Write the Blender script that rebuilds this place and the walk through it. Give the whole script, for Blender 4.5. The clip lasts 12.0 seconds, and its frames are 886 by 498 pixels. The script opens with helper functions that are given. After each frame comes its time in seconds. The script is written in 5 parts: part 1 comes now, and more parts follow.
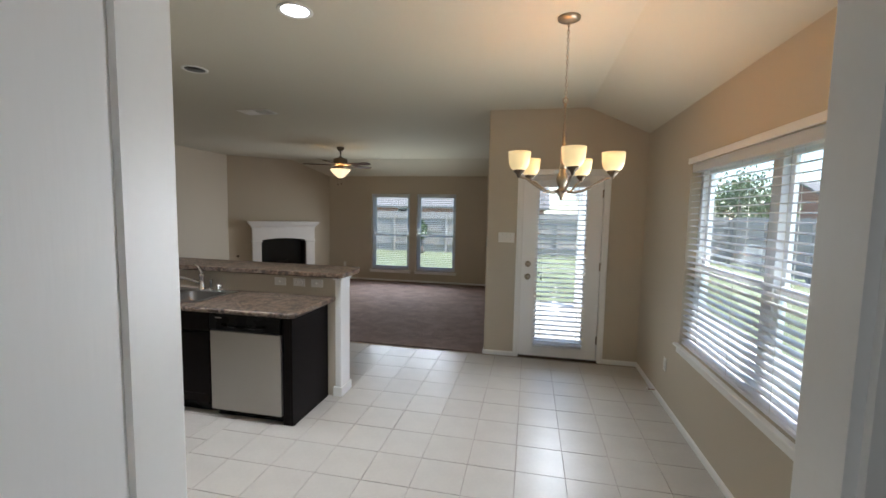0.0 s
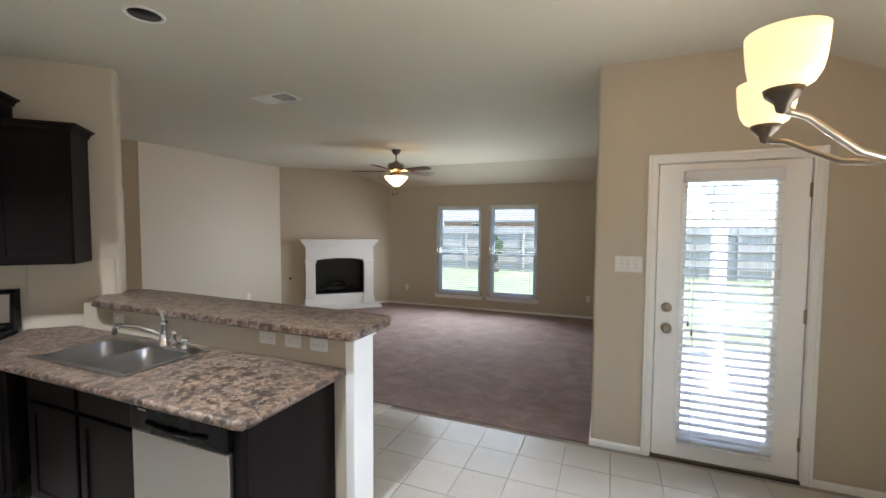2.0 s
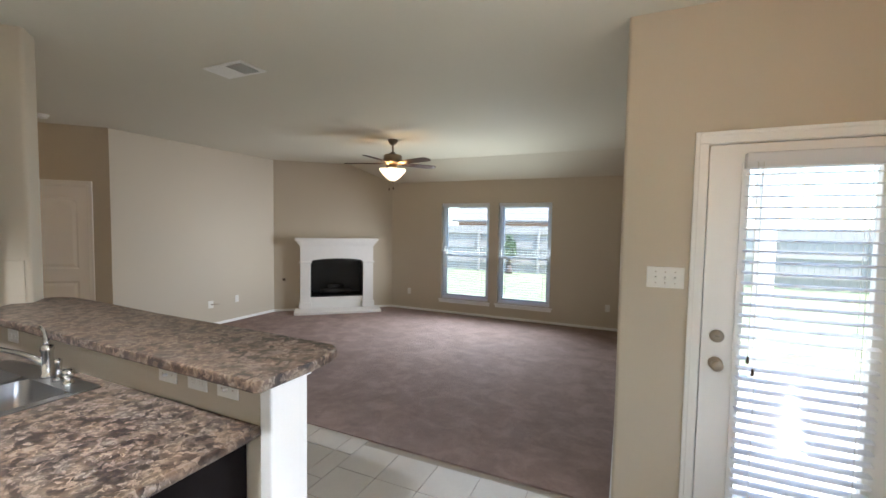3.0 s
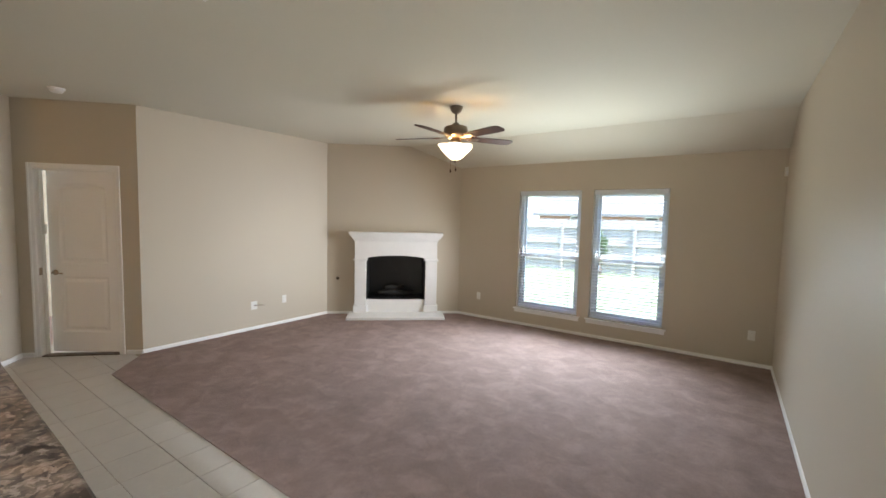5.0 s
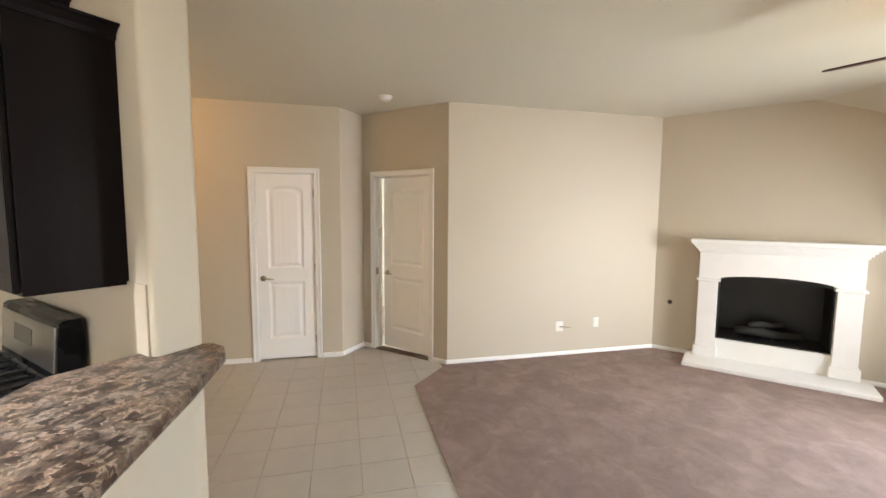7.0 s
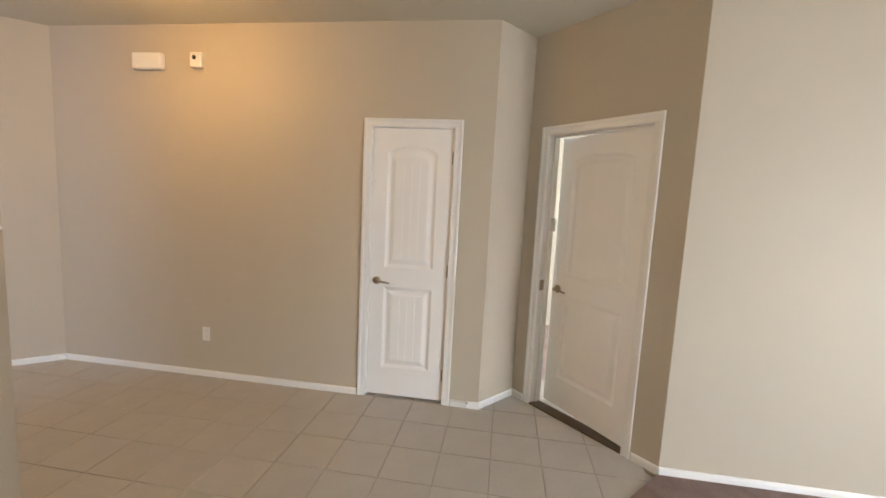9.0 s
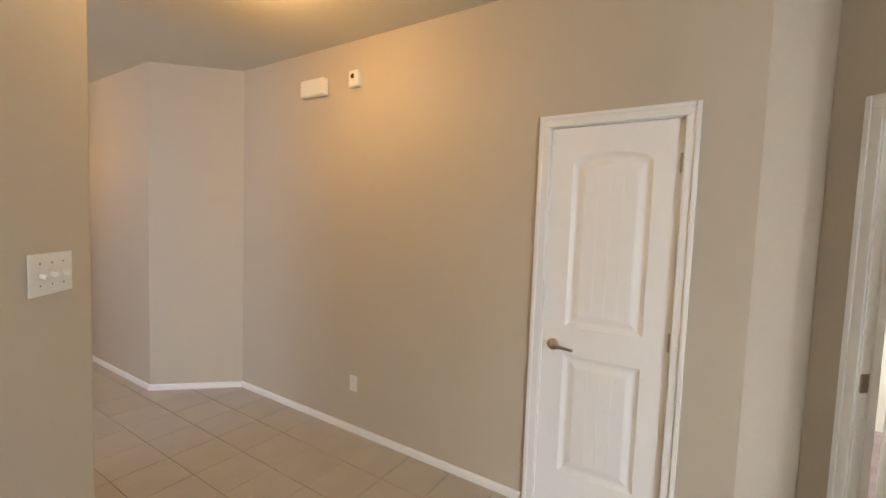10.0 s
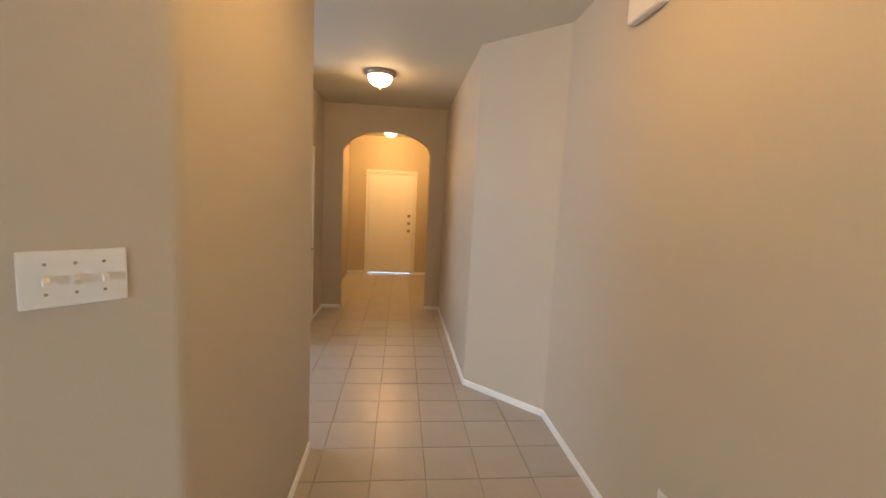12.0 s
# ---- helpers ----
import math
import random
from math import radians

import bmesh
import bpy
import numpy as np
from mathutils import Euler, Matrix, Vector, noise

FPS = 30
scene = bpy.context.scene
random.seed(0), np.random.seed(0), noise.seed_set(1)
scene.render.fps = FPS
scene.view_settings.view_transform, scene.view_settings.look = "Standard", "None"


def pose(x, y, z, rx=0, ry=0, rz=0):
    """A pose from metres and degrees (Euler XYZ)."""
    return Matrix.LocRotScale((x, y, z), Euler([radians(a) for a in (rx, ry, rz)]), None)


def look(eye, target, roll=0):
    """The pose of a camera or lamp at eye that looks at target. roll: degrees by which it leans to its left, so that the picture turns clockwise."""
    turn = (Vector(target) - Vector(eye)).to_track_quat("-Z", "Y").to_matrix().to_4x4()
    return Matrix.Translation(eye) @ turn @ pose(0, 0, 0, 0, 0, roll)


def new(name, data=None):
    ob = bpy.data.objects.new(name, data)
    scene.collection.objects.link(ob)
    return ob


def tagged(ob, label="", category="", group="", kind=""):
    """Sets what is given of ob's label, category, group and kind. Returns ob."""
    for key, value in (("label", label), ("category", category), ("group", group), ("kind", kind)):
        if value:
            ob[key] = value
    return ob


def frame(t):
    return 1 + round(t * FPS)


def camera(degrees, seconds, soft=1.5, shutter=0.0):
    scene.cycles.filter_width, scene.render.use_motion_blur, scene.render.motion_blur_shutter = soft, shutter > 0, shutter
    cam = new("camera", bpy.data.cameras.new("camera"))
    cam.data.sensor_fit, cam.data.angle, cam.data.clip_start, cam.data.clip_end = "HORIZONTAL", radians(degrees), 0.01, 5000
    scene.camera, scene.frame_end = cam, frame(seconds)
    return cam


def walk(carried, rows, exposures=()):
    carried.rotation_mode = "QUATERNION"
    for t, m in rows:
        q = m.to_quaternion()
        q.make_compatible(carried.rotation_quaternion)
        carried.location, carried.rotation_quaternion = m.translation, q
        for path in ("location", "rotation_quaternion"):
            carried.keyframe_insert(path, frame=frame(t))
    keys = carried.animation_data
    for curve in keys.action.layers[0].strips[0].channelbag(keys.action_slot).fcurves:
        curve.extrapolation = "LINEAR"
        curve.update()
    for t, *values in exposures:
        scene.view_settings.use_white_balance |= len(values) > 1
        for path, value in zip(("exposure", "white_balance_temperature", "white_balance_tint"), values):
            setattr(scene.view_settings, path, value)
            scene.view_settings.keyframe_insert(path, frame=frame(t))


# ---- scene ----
cam = camera(93.9, 12.0, soft=1.6)
PATH = [
    (0, (0.279, -0.073, 1.621), (-0.127, 1.878, 1.449), 1.1),
    (0.5, (0.154, 0.31, 1.624), (-0.416, 2.225, 1.534), -0.9),
    (1, (0.044, 0.674, 1.615), (-0.587, 2.566, 1.465), -0.4),
    (1.5, (-0.008, 1.07, 1.619), (-0.768, 2.915, 1.482), 0.7),
    (2, (-0.088, 1.434, 1.617), (-0.842, 3.283, 1.513), 0.3),
    (2.5, (-0.132, 1.768, 1.622), (-0.884, 3.618, 1.521), -0.1),
    (2.7, (-0.128, 1.912, 1.622), (-0.907, 3.751, 1.519), 0.3),
    (4.3, (-0.397, 2.992, 1.576), (-1.395, 4.72, 1.438), 0.6),
    (4.5, (-0.425, 3.1, 1.598), (-1.462, 4.804, 1.453), 0.8),
    (5, (-0.663, 3.323, 1.612), (-1.814, 4.952, 1.465), 1.3),
    (5.5, (-0.921, 3.568, 1.615), (-2.287, 5.02, 1.452), 0.6),
    (6, (-1.189, 3.832, 1.63), (-2.842, 4.942, 1.448), 1.5),
    (6.5, (-1.482, 3.999, 1.613), (-3.345, 4.705, 1.44), 1.7),
    (7, (-1.858, 4.059, 1.633), (-3.795, 4.526, 1.46), 0.4),
    (7.2, (-1.974, 4.118, 1.636), (-3.931, 4.484, 1.453), 0.6),
    (8.8, (-3.471, 4.2, 1.534), (-5.449, 3.983, 1.325), 1.4),
    (9, (-3.635, 4.146, 1.527), (-5.601, 3.857, 1.302), 2.9),
    (9.5, (-4.08, 4.012, 1.53), (-5.96, 3.349, 1.371), 2.3),
    (10, (-4.465, 3.857, 1.533), (-6.154, 2.792, 1.408), 2.1),
    (10.5, (-4.807, 3.69, 1.537), (-6.148, 2.216, 1.366), 2.8),
    (11, (-5.09, 3.489, 1.539), (-6.099, 1.773, 1.342), 2.8),
    (11.5, (-5.331, 3.333, 1.533), (-5.945, 1.441, 1.323), 2.6),
    (12, (-5.503, 3.236, 1.545), (-5.713, 1.26, 1.316), 2.8),
]

EXPOSURES = [(0.0, 2.78, 6200, 10), (1.0, 3.2, 6200, 10), (2.5, 3.6, 6050, 10), (4.5, 4.0, 6150, 10), (5.5, 4.15, 6200, 10), (6.0, 4.15, 6250, 10), (6.5, 4.45, 6350, 10), (7.2, 4.75, 6500, 10), (8.8, 4.65, 6200, 10), (10.0, 4.65, 6250, 10), (12.0, 4.68, 6300, 10)]
walk(cam, [(t, look(eye, target, roll)) for t, eye, target, roll in PATH], EXPOSURES)

# ---- daylight ----
SUN_EL, SUN_AZ = 70.0, 118.0      # degrees; azimuth clockwise from +y
world = bpy.data.worlds.new("sky")
scene.world = world
world.use_nodes = True
wn = world.node_tree.nodes
sky = wn.new("ShaderNodeTexSky")
sky.sky_type, sky.sun_disc = "NISHITA", False
sky.sun_elevation, sky.sun_rotation = radians(SUN_EL), radians(SUN_AZ)
wn["Background"].inputs[1].default_value = 0.075
world.node_tree.links.new(sky.outputs[0], wn["Background"].inputs[0])
sun = new("sun", bpy.data.lights.new("sun", "SUN"))
sun.data.energy, sun.data.angle, sun.data.color = 1.5, radians(0.5), (1.0, 0.95, 0.87)
sun_from = Vector((math.sin(radians(SUN_AZ)) * math.cos(radians(SUN_EL)), math.cos(radians(SUN_AZ)) * math.cos(radians(SUN_EL)), math.sin(radians(SUN_EL))))
sun.matrix_world = look(sun_from * 30, (0, 0, 0))


def lamp(name, where, watts, colour, radius=0.04):
    ob = new(name, bpy.data.lights.new(name, "POINT"))
    ob.data.energy, ob.data.color, ob.data.shadow_soft_size = watts, colour, radius
    ob.matrix_world = Matrix.Translation(where)
    return ob


def sky_window(name, m, width, height, watts, colour=(0.86, 0.93, 1.0), spread=180):
    """The sky's light in an opening, or an added fill light: an area lamp that shines along the pose's -z."""
    ob = new(name, bpy.data.lights.new(name, "AREA"))
    ob.data.shape, ob.data.size, ob.data.size_y = "RECTANGLE", width, height
    ob.data.energy, ob.data.color, ob.data.spread = watts, colour, radians(spread)
    ob.matrix_world = m
    return ob


def daylight_in(m, o, sky_watts, ground_watts, side_watts, side):
    """The daylight that comes in through an opening: from the sky (falling), from the sunlit ground (rising), and aslant to one side."""
    x, w, h = (o[0] + o[1]) / 2, o[1] - o[0], o[3] - o[2]
    sky_window("window_skylight", m @ pose(x, -0.14, o[2] + h * 0.62, -54, 0, 0), w * 0.9, h * 0.16, sky_watts, spread=100)
    sky_window("window_groundlight", m @ pose(x, -0.12, o[2] + h * 0.42, -138, 0, 0), w * 0.9, h * 0.30, ground_watts, (0.95, 1.0, 0.93), 105)
    sky_window("window_sidelight", m @ pose(x, -0.12, o[2] + h * 0.55, -82, 0, 0) @ pose(0, 0, 0, 0, side, 0), 0.12, h * 0.7, side_watts, (0.96, 0.97, 1.0), 90)


WARM, AMBER, WHITE = (1.0, 0.44, 0.13), (1.0, 0.53, 0.165), (0.95, 0.97, 1.0)
CEIL, LOW = 2.77, 2.45
CHAND, FAN = (0.46, 2.535), (-3.11, 6.97)
HALL_LAMPS = [(-5.255, -1.04), (-5.28, -4.35), (-5.71, 1.94)]
CANS = [(-1.09, 2.19, True), (-2.83, 2.21, True), (-2.48, 2.965, False)]

# ---- materials ----


def material(name, colour, rough=0.5, metal=0.0, vary=0.08, scale=6.0, fine=120.0, bump=0.1, bump_scale=None, stretch=(1, 1, 1), coat=0.0, random_piece=0.0, rough_vary=0.08, far=0.002, spec=0.5):
    """A painted or plain surface: two scales of tone, uneven gloss and fine relief."""
    m = bpy.data.materials.new(name)
    m.use_nodes = True
    n, l = m.node_tree.nodes, m.node_tree.links
    b = n["Principled BSDF"]
    b.inputs["Metallic"].default_value = metal
    b.inputs["Coat Weight"].default_value = coat
    b.inputs["Specular IOR Level"].default_value = spec
    co = n.new("ShaderNodeTexCoord")
    mp = n.new("ShaderNodeMapping")
    mp.inputs["Scale"].default_value = stretch
    l.new(co.outputs["Object"], mp.inputs[0])
    a, f = n.new("ShaderNodeTexNoise"), n.new("ShaderNodeTexNoise")
    a.inputs["Scale"].default_value, a.inputs["Detail"].default_value = scale, 5
    f.inputs["Scale"].default_value, f.inputs["Detail"].default_value = fine, 3
    for t in (a, f):
        l.new(mp.outputs[0], t.inputs["Vector"])
    add = n.new("ShaderNodeMath")
    add.operation = "MULTIPLY_ADD"
    l.new(f.outputs[0], add.inputs[0])
    add.inputs[1].default_value = 0.4
    l.new(a.outputs[0], add.inputs[2])
    last = add.outputs[0]
    if random_piece:
        info = n.new("ShaderNodeObjectInfo")
        mul = n.new("ShaderNodeMath")
        mul.operation = "MULTIPLY_ADD"
        l.new(info.outputs["Random"], mul.inputs[0])
        mul.inputs[1].default_value = random_piece
        l.new(last, mul.inputs[2])
        last = mul.outputs[0]
    ramp = n.new("ShaderNodeValToRGB")
    c = Vector(colour)
    ramp.color_ramp.elements[0].position, ramp.color_ramp.elements[1].position = 0.35, 1.0
    ramp.color_ramp.elements[0].color = (*(c * (1 - vary)), 1)
    ramp.color_ramp.elements[1].color = (*(c * (1 + vary)), 1)
    l.new(last, ramp.inputs[0])
    l.new(ramp.outputs[0], b.inputs["Base Color"])
    r = n.new("ShaderNodeMapRange")
    r.inputs[3].default_value, r.inputs[4].default_value = max(0.03, rough - rough_vary), min(1, rough + rough_vary)
    l.new(a.outputs[0], r.inputs[0])
    l.new(r.outputs[0], b.inputs["Roughness"])
    if bump:
        g = n.new("ShaderNodeTexNoise")
        g.inputs["Scale"].default_value, g.inputs["Detail"].default_value = bump_scale or fine, 2
        l.new(mp.outputs[0], g.inputs["Vector"])
        bp = n.new("ShaderNodeBump")
        bp.inputs["Strength"].default_value, bp.inputs["Distance"].default_value = bump, far
        l.new(g.outputs[0], bp.inputs["Height"])
        l.new(bp.outputs[0], b.inputs["Normal"])
    return m


def stone_laminate():
    """Brown, cream and grey speckled laminate, blotched like granite."""
    m = bpy.data.materials.new("granite_laminate")
    m.use_nodes = True
    n, l = m.node_tree.nodes, m.node_tree.links
    b = n["Principled BSDF"]
    co = n.new("ShaderNodeTexCoord")
    warp = n.new("ShaderNodeTexNoise")
    warp.inputs["Scale"].default_value, warp.inputs["Detail"].default_value, warp.inputs["Distortion"].default_value = 20, 8, 1.0
    vor = n.new("ShaderNodeTexVoronoi")
    vor.inputs["Scale"].default_value = 48
    mixv = n.new("ShaderNodeVectorMath")
    mixv.operation = "MULTIPLY_ADD"
    mixv.inputs[1].default_value = (0.08, 0.055, 0.05)
    l.new(co.outputs["Object"], warp.inputs["Vector"])
    l.new(warp.outputs["Color"], mixv.inputs[0])
    l.new(co.outputs["Object"], mixv.inputs[2])
    l.new(mixv.outputs[0], vor.inputs["Vector"])
    big = n.new("ShaderNodeTexNoise")
    big.inputs["Scale"].default_value, big.inputs["Detail"].default_value = 17, 10
    l.new(mixv.outputs[0], big.inputs["Vector"])
    sep = n.new("ShaderNodeSeparateColor")
    l.new(vor.outputs["Color"], sep.inputs[0])
    mix = n.new("ShaderNodeMath")
    mix.operation = "MULTIPLY_ADD"
    l.new(sep.outputs[0], mix.inputs[0])
    mix.inputs[1].default_value = 0.36
    l.new(big.outputs[0], mix.inputs[2])
    ramp = n.new("ShaderNodeValToRGB")
    e = ramp.color_ramp.elements
    e[0].position, e[0].color = 0.46, (0.030, 0.020, 0.016, 1)
    e[1].position, e[1].color = 0.99, (0.235, 0.19, 0.15, 1)
    for p, c in ((0.57, (0.058, 0.038, 0.029, 1)), (0.64, (0.098, 0.066, 0.049, 1)), (0.70, (0.132, 0.092, 0.069, 1)), (0.755, (0.205, 0.153, 0.120, 1)), (0.79, (0.27, 0.215, 0.175, 1)), (0.82, (0.108, 0.075, 0.056, 1)), (0.89, (0.140, 0.099, 0.074, 1))):
        e.new(p).color = c
    l.new(mix.outputs[0], ramp.inputs[0])
    # rust-brown and grey clouds under the speckle
    cloud, hue, tint = n.new("ShaderNodeTexNoise"), n.new("ShaderNodeValToRGB"), n.new("ShaderNodeMix")
    cloud.inputs["Scale"].default_value, cloud.inputs["Detail"].default_value, cloud.inputs["Distortion"].default_value = 9, 5, 0.8
    l.new(co.outputs["Object"], cloud.inputs["Vector"])
    h = hue.color_ramp.elements
    h[0].position, h[0].color = 0.40, (0.86, 0.91, 0.93, 1)
    h[1].position, h[1].color = 0.60, (1.04, 0.99, 0.90, 1)
    l.new(cloud.outputs[0], hue.inputs[0])
    tint.data_type, tint.blend_type = "RGBA", "MULTIPLY"
    tint.inputs[0].default_value = 1.0
    l.new(ramp.outputs[0], tint.inputs[6])
    l.new(hue.outputs[0], tint.inputs[7])
    l.new(tint.outputs[2], b.inputs["Base Color"])
    b.inputs["Roughness"].default_value = 0.4
    b.inputs["Specular IOR Level"].default_value = 0.35
    bp = n.new("ShaderNodeBump")
    bp.inputs["Strength"].default_value, bp.inputs["Distance"].default_value = 0.08, 0.001
    l.new(vor.outputs["Distance"], bp.inputs["Height"])
    l.new(bp.outputs[0], b.inputs["Normal"])
    return m


def glass_material(name, tint=(1, 1, 1), gloss_power=1.0):
    m = bpy.data.materials.new(name)
    m.use_nodes = True
    n, l = m.node_tree.nodes, m.node_tree.links
    n.remove(n["Principled BSDF"])
    tr, gl, lw, mx = n.new("ShaderNodeBsdfTransparent"), n.new("ShaderNodeBsdfGlossy"), n.new("ShaderNodeLayerWeight"), n.new("ShaderNodeMixShader")
    up, fr = n.new("ShaderNodeMath"), n.new("ShaderNodeMath")
    up.operation, up.inputs[1].default_value = "POWER", 4.0
    fr.operation, fr.inputs[1].default_value, fr.inputs[2].default_value = "MULTIPLY_ADD", 0.45, 0.02
    tr.inputs[0].default_value = (*tint, 1)
    gl.inputs["Roughness"].default_value = 0.02
    lw.inputs[0].default_value = 0.5
    l.new(lw.outputs["Facing"], up.inputs[0])
    l.new(up.outputs[0], fr.inputs[0])
    l.new(fr.outputs[0], mx.inputs[0])
    l.new(tr.outputs[0], mx.inputs[1])
    l.new(gl.outputs[0], mx.inputs[2])
    l.new(mx.outputs[0], n["Material Output"].inputs[0])
    return m


def glow(name, colour, strength):
    m = material(name, colour, 0.4, vary=0.03, bump=0)
    b = m.node_tree.nodes["Principled BSDF"]
    b.inputs["Emission Color"].default_value = (*colour, 1)
    b.inputs["Emission Strength"].default_value = strength
    return m


WALL = material("beige_wall_paint", (0.515, 0.455, 0.358), 0.62, vary=0.025, scale=1.2, fine=60, bump=0.18, bump_scale=140)
CEILING = material("beige_ceiling_paint", (0.60, 0.572, 0.478), 0.75, vary=0.025, scale=1.0, fine=50, bump=0.3, bump_scale=90)
TRIM = material("white_trim_paint", (0.82, 0.815, 0.79), 0.35, vary=0.03, scale=3, fine=80, bump=0.05)
DOOR = material("white_door_paint", (0.87, 0.865, 0.85), 0.4, vary=0.03, scale=2.5, fine=200, bump=0.08, stretch=(1, 1, 0.08))
TILE = material("glazed_cream_floor_tile", (0.46, 0.43, 0.388), 0.33, vary=0.07, scale=5, fine=40, bump=0.06, bump_scale=25, random_piece=0.16, rough_vary=0.05)
GROUT = material("grey_beige_grout", (0.345, 0.305, 0.262), 0.9, vary=0.15, scale=4, fine=150, bump=0.3)
CARPET = material("mauve_brown_carpet", (0.280, 0.199, 0.175), 0.97, vary=0.36, scale=3.6, fine=200, bump=1.0, bump_scale=420, far=0.006)
for node in CARPET.node_tree.nodes:
    if node.type == "TEX_NOISE" and node.inputs["Scale"].default_value < 5:
        node.inputs["Distortion"].default_value, node.inputs["Detail"].default_value, node.inputs["Roughness"].default_value = 0.15, 9, 0.72


def add_pile_patches(m, scale, low, high):
    """Patches where the pile lies the other way, from vacuuming and footsteps."""
    n, l = m.node_tree.nodes, m.node_tree.links
    b = n["Principled BSDF"]
    base = b.inputs["Base Color"].links[0].from_socket
    co, t, ramp, mix = n.new("ShaderNodeTexCoord"), n.new("ShaderNodeTexNoise"), n.new("ShaderNodeValToRGB"), n.new("ShaderNodeMix")
    l.new(co.outputs["Object"], t.inputs["Vector"])
    t.inputs["Scale"].default_value, t.inputs["Detail"].default_value, t.inputs["Roughness"].default_value, t.inputs["Distortion"].default_value = scale, 8, 0.62, 0.9
    e = ramp.color_ramp.elements
    e[0].position, e[0].color = 0.46, (low, low, low, 1)
    e[1].position, e[1].color = 0.60, (high, high, high, 1)
    l.new(t.outputs[0], ramp.inputs[0])
    mix.data_type, mix.blend_type = "RGBA", "MULTIPLY"
    mix.inputs[0].default_value = 1.0
    l.new(base, mix.inputs[6])
    l.new(ramp.outputs[0], mix.inputs[7])
    l.new(mix.outputs[2], b.inputs["Base Color"])


add_pile_patches(CARPET, 3.4, 0.925, 1.10)
ESPRESSO = material("espresso_stained_wood", (0.0075, 0.0056, 0.0056), 0.36, vary=0.25, scale=3, fine=60, bump=0.06, stretch=(6, 6, 0.7), spec=0.07)
LAMINATE = stone_laminate()
STEEL = material("brushed_stainless_steel", (0.37, 0.355, 0.33), 0.35, metal=1.0, vary=0.04, scale=2, fine=300, bump=0.04, stretch=(0.03, 1, 1), rough_vary=0.05)
SINK = material("satin_steel_sink", (0.37, 0.365, 0.36), 0.30, metal=1.0, vary=0.05, scale=4, fine=200, bump=0.02)
CHROME = material("polished_chrome", (0.80, 0.80, 0.80), 0.08, metal=1.0, vary=0.02, bump=0, rough_vary=0.03)
NICKEL = material("brushed_nickel", (0.40, 0.335, 0.265), 0.37, metal=1.0, vary=0.06, scale=20, bump=0.03)
BLACK = material("black_enamel", (0.005, 0.005, 0.006), 0.28, vary=0.2, bump=0.02, spec=0.12)
IRON = material("cast_iron_grate", (0.008, 0.008, 0.008), 0.45, vary=0.3, scale=40, bump=0.2, spec=0.2)
DARKGLASS = material("dark_oven_glass", (0.008, 0.010, 0.011), 0.09, vary=0.05, bump=0, rough_vary=0.01, spec=0.3)
PLASTIC = material("white_plastic", (0.76, 0.75, 0.71), 0.35, vary=0.02, bump=0.02)
SLAT = material("white_blind_slat", (0.80, 0.80, 0.80), 0.4, vary=0.02, scale=4, bump=0.03)
VINYL = material("white_vinyl_frame", (0.80, 0.83, 0.84), 0.35, vary=0.03, bump=0.03)


def add_translucency(m, share):
    """Lets part of the light through a thin white sheet."""
    n, l = m.node_tree.nodes, m.node_tree.links
    t, mx = n.new("ShaderNodeBsdfTranslucent"), n.new("ShaderNodeMixShader")
    t.inputs[0].default_value, mx.inputs[0].default_value = (0.85, 0.85, 0.88, 1), share
    l.new(n["Principled BSDF"].outputs[0], mx.inputs[1])
    l.new(t.outputs[0], mx.inputs[2])
    l.new(mx.outputs[0], n["Material Output"].inputs[0])


add_translucency(SLAT, 0.42)
PANE = glass_material("window_glass", (0.93, 0.96, 0.97))
CAST = material("white_cast_stone", (0.80, 0.79, 0.765), 0.6, vary=0.03, scale=8, fine=90, bump=0.2)
SOOT = material("black_firebox_metal", (0.006, 0.006, 0.006), 0.4, vary=0.4, scale=10, bump=0.1)
LOG = material("ceramic_fire_log", (0.022, 0.020, 0.018), 0.8, vary=0.5, scale=14, bump=0.8)
BLADE = material("walnut_fan_blade", (0.060, 0.026, 0.017), 0.5, vary=0.3, scale=5, fine=50, bump=0.05, stretch=(0.4, 5, 5), spec=0.25)
PEWTER = material("aged_pewter_fan_metal", (0.24, 0.195, 0.15), 0.33, metal=1.0, vary=0.1, scale=14, bump=0.03)
BRONZE = material("dark_threshold_metal", (0.10, 0.075, 0.055), 0.4, metal=0.8, vary=0.2, bump=0.05)
RUBBER = material("black_rubber", (0.02, 0.02, 0.02), 0.7, bump=0.05)
CORD = material("pale_cord", (0.70, 0.68, 0.62), 0.8, bump=0)
GRASS = material("lawn_grass", (0.185, 0.205, 0.115), 0.9, vary=0.45, scale=1.4, fine=60, bump=0.8, bump_scale=90, far=0.02)
CONCRETE = material("pale_concrete", (0.52, 0.50, 0.47), 0.85, vary=0.12, scale=1.5, fine=70, bump=0.3)
FENCE = material("weathered_cedar_board", (0.33, 0.30, 0.27), 0.85, vary=0.2, scale=3, fine=40, bump=0.25, stretch=(6, 6, 0.5), random_piece=0.2)
BRICK = material("red_brown_brick_wall", (0.27, 0.15, 0.11), 0.85, vary=0.3, scale=6, fine=40, bump=0.4)
SHINGLE = material("grey_roof_shingle", (0.16, 0.15, 0.145), 0.9, vary=0.3, scale=8, fine=60, bump=0.5)
LEAF = material("green_leaf", (0.09, 0.13, 0.05), 0.6, vary=0.4, scale=3, bump=0.1)
BARK = material("grey_brown_bark", (0.12, 0.09, 0.07), 0.9, vary=0.3, scale=12, bump=0.6)
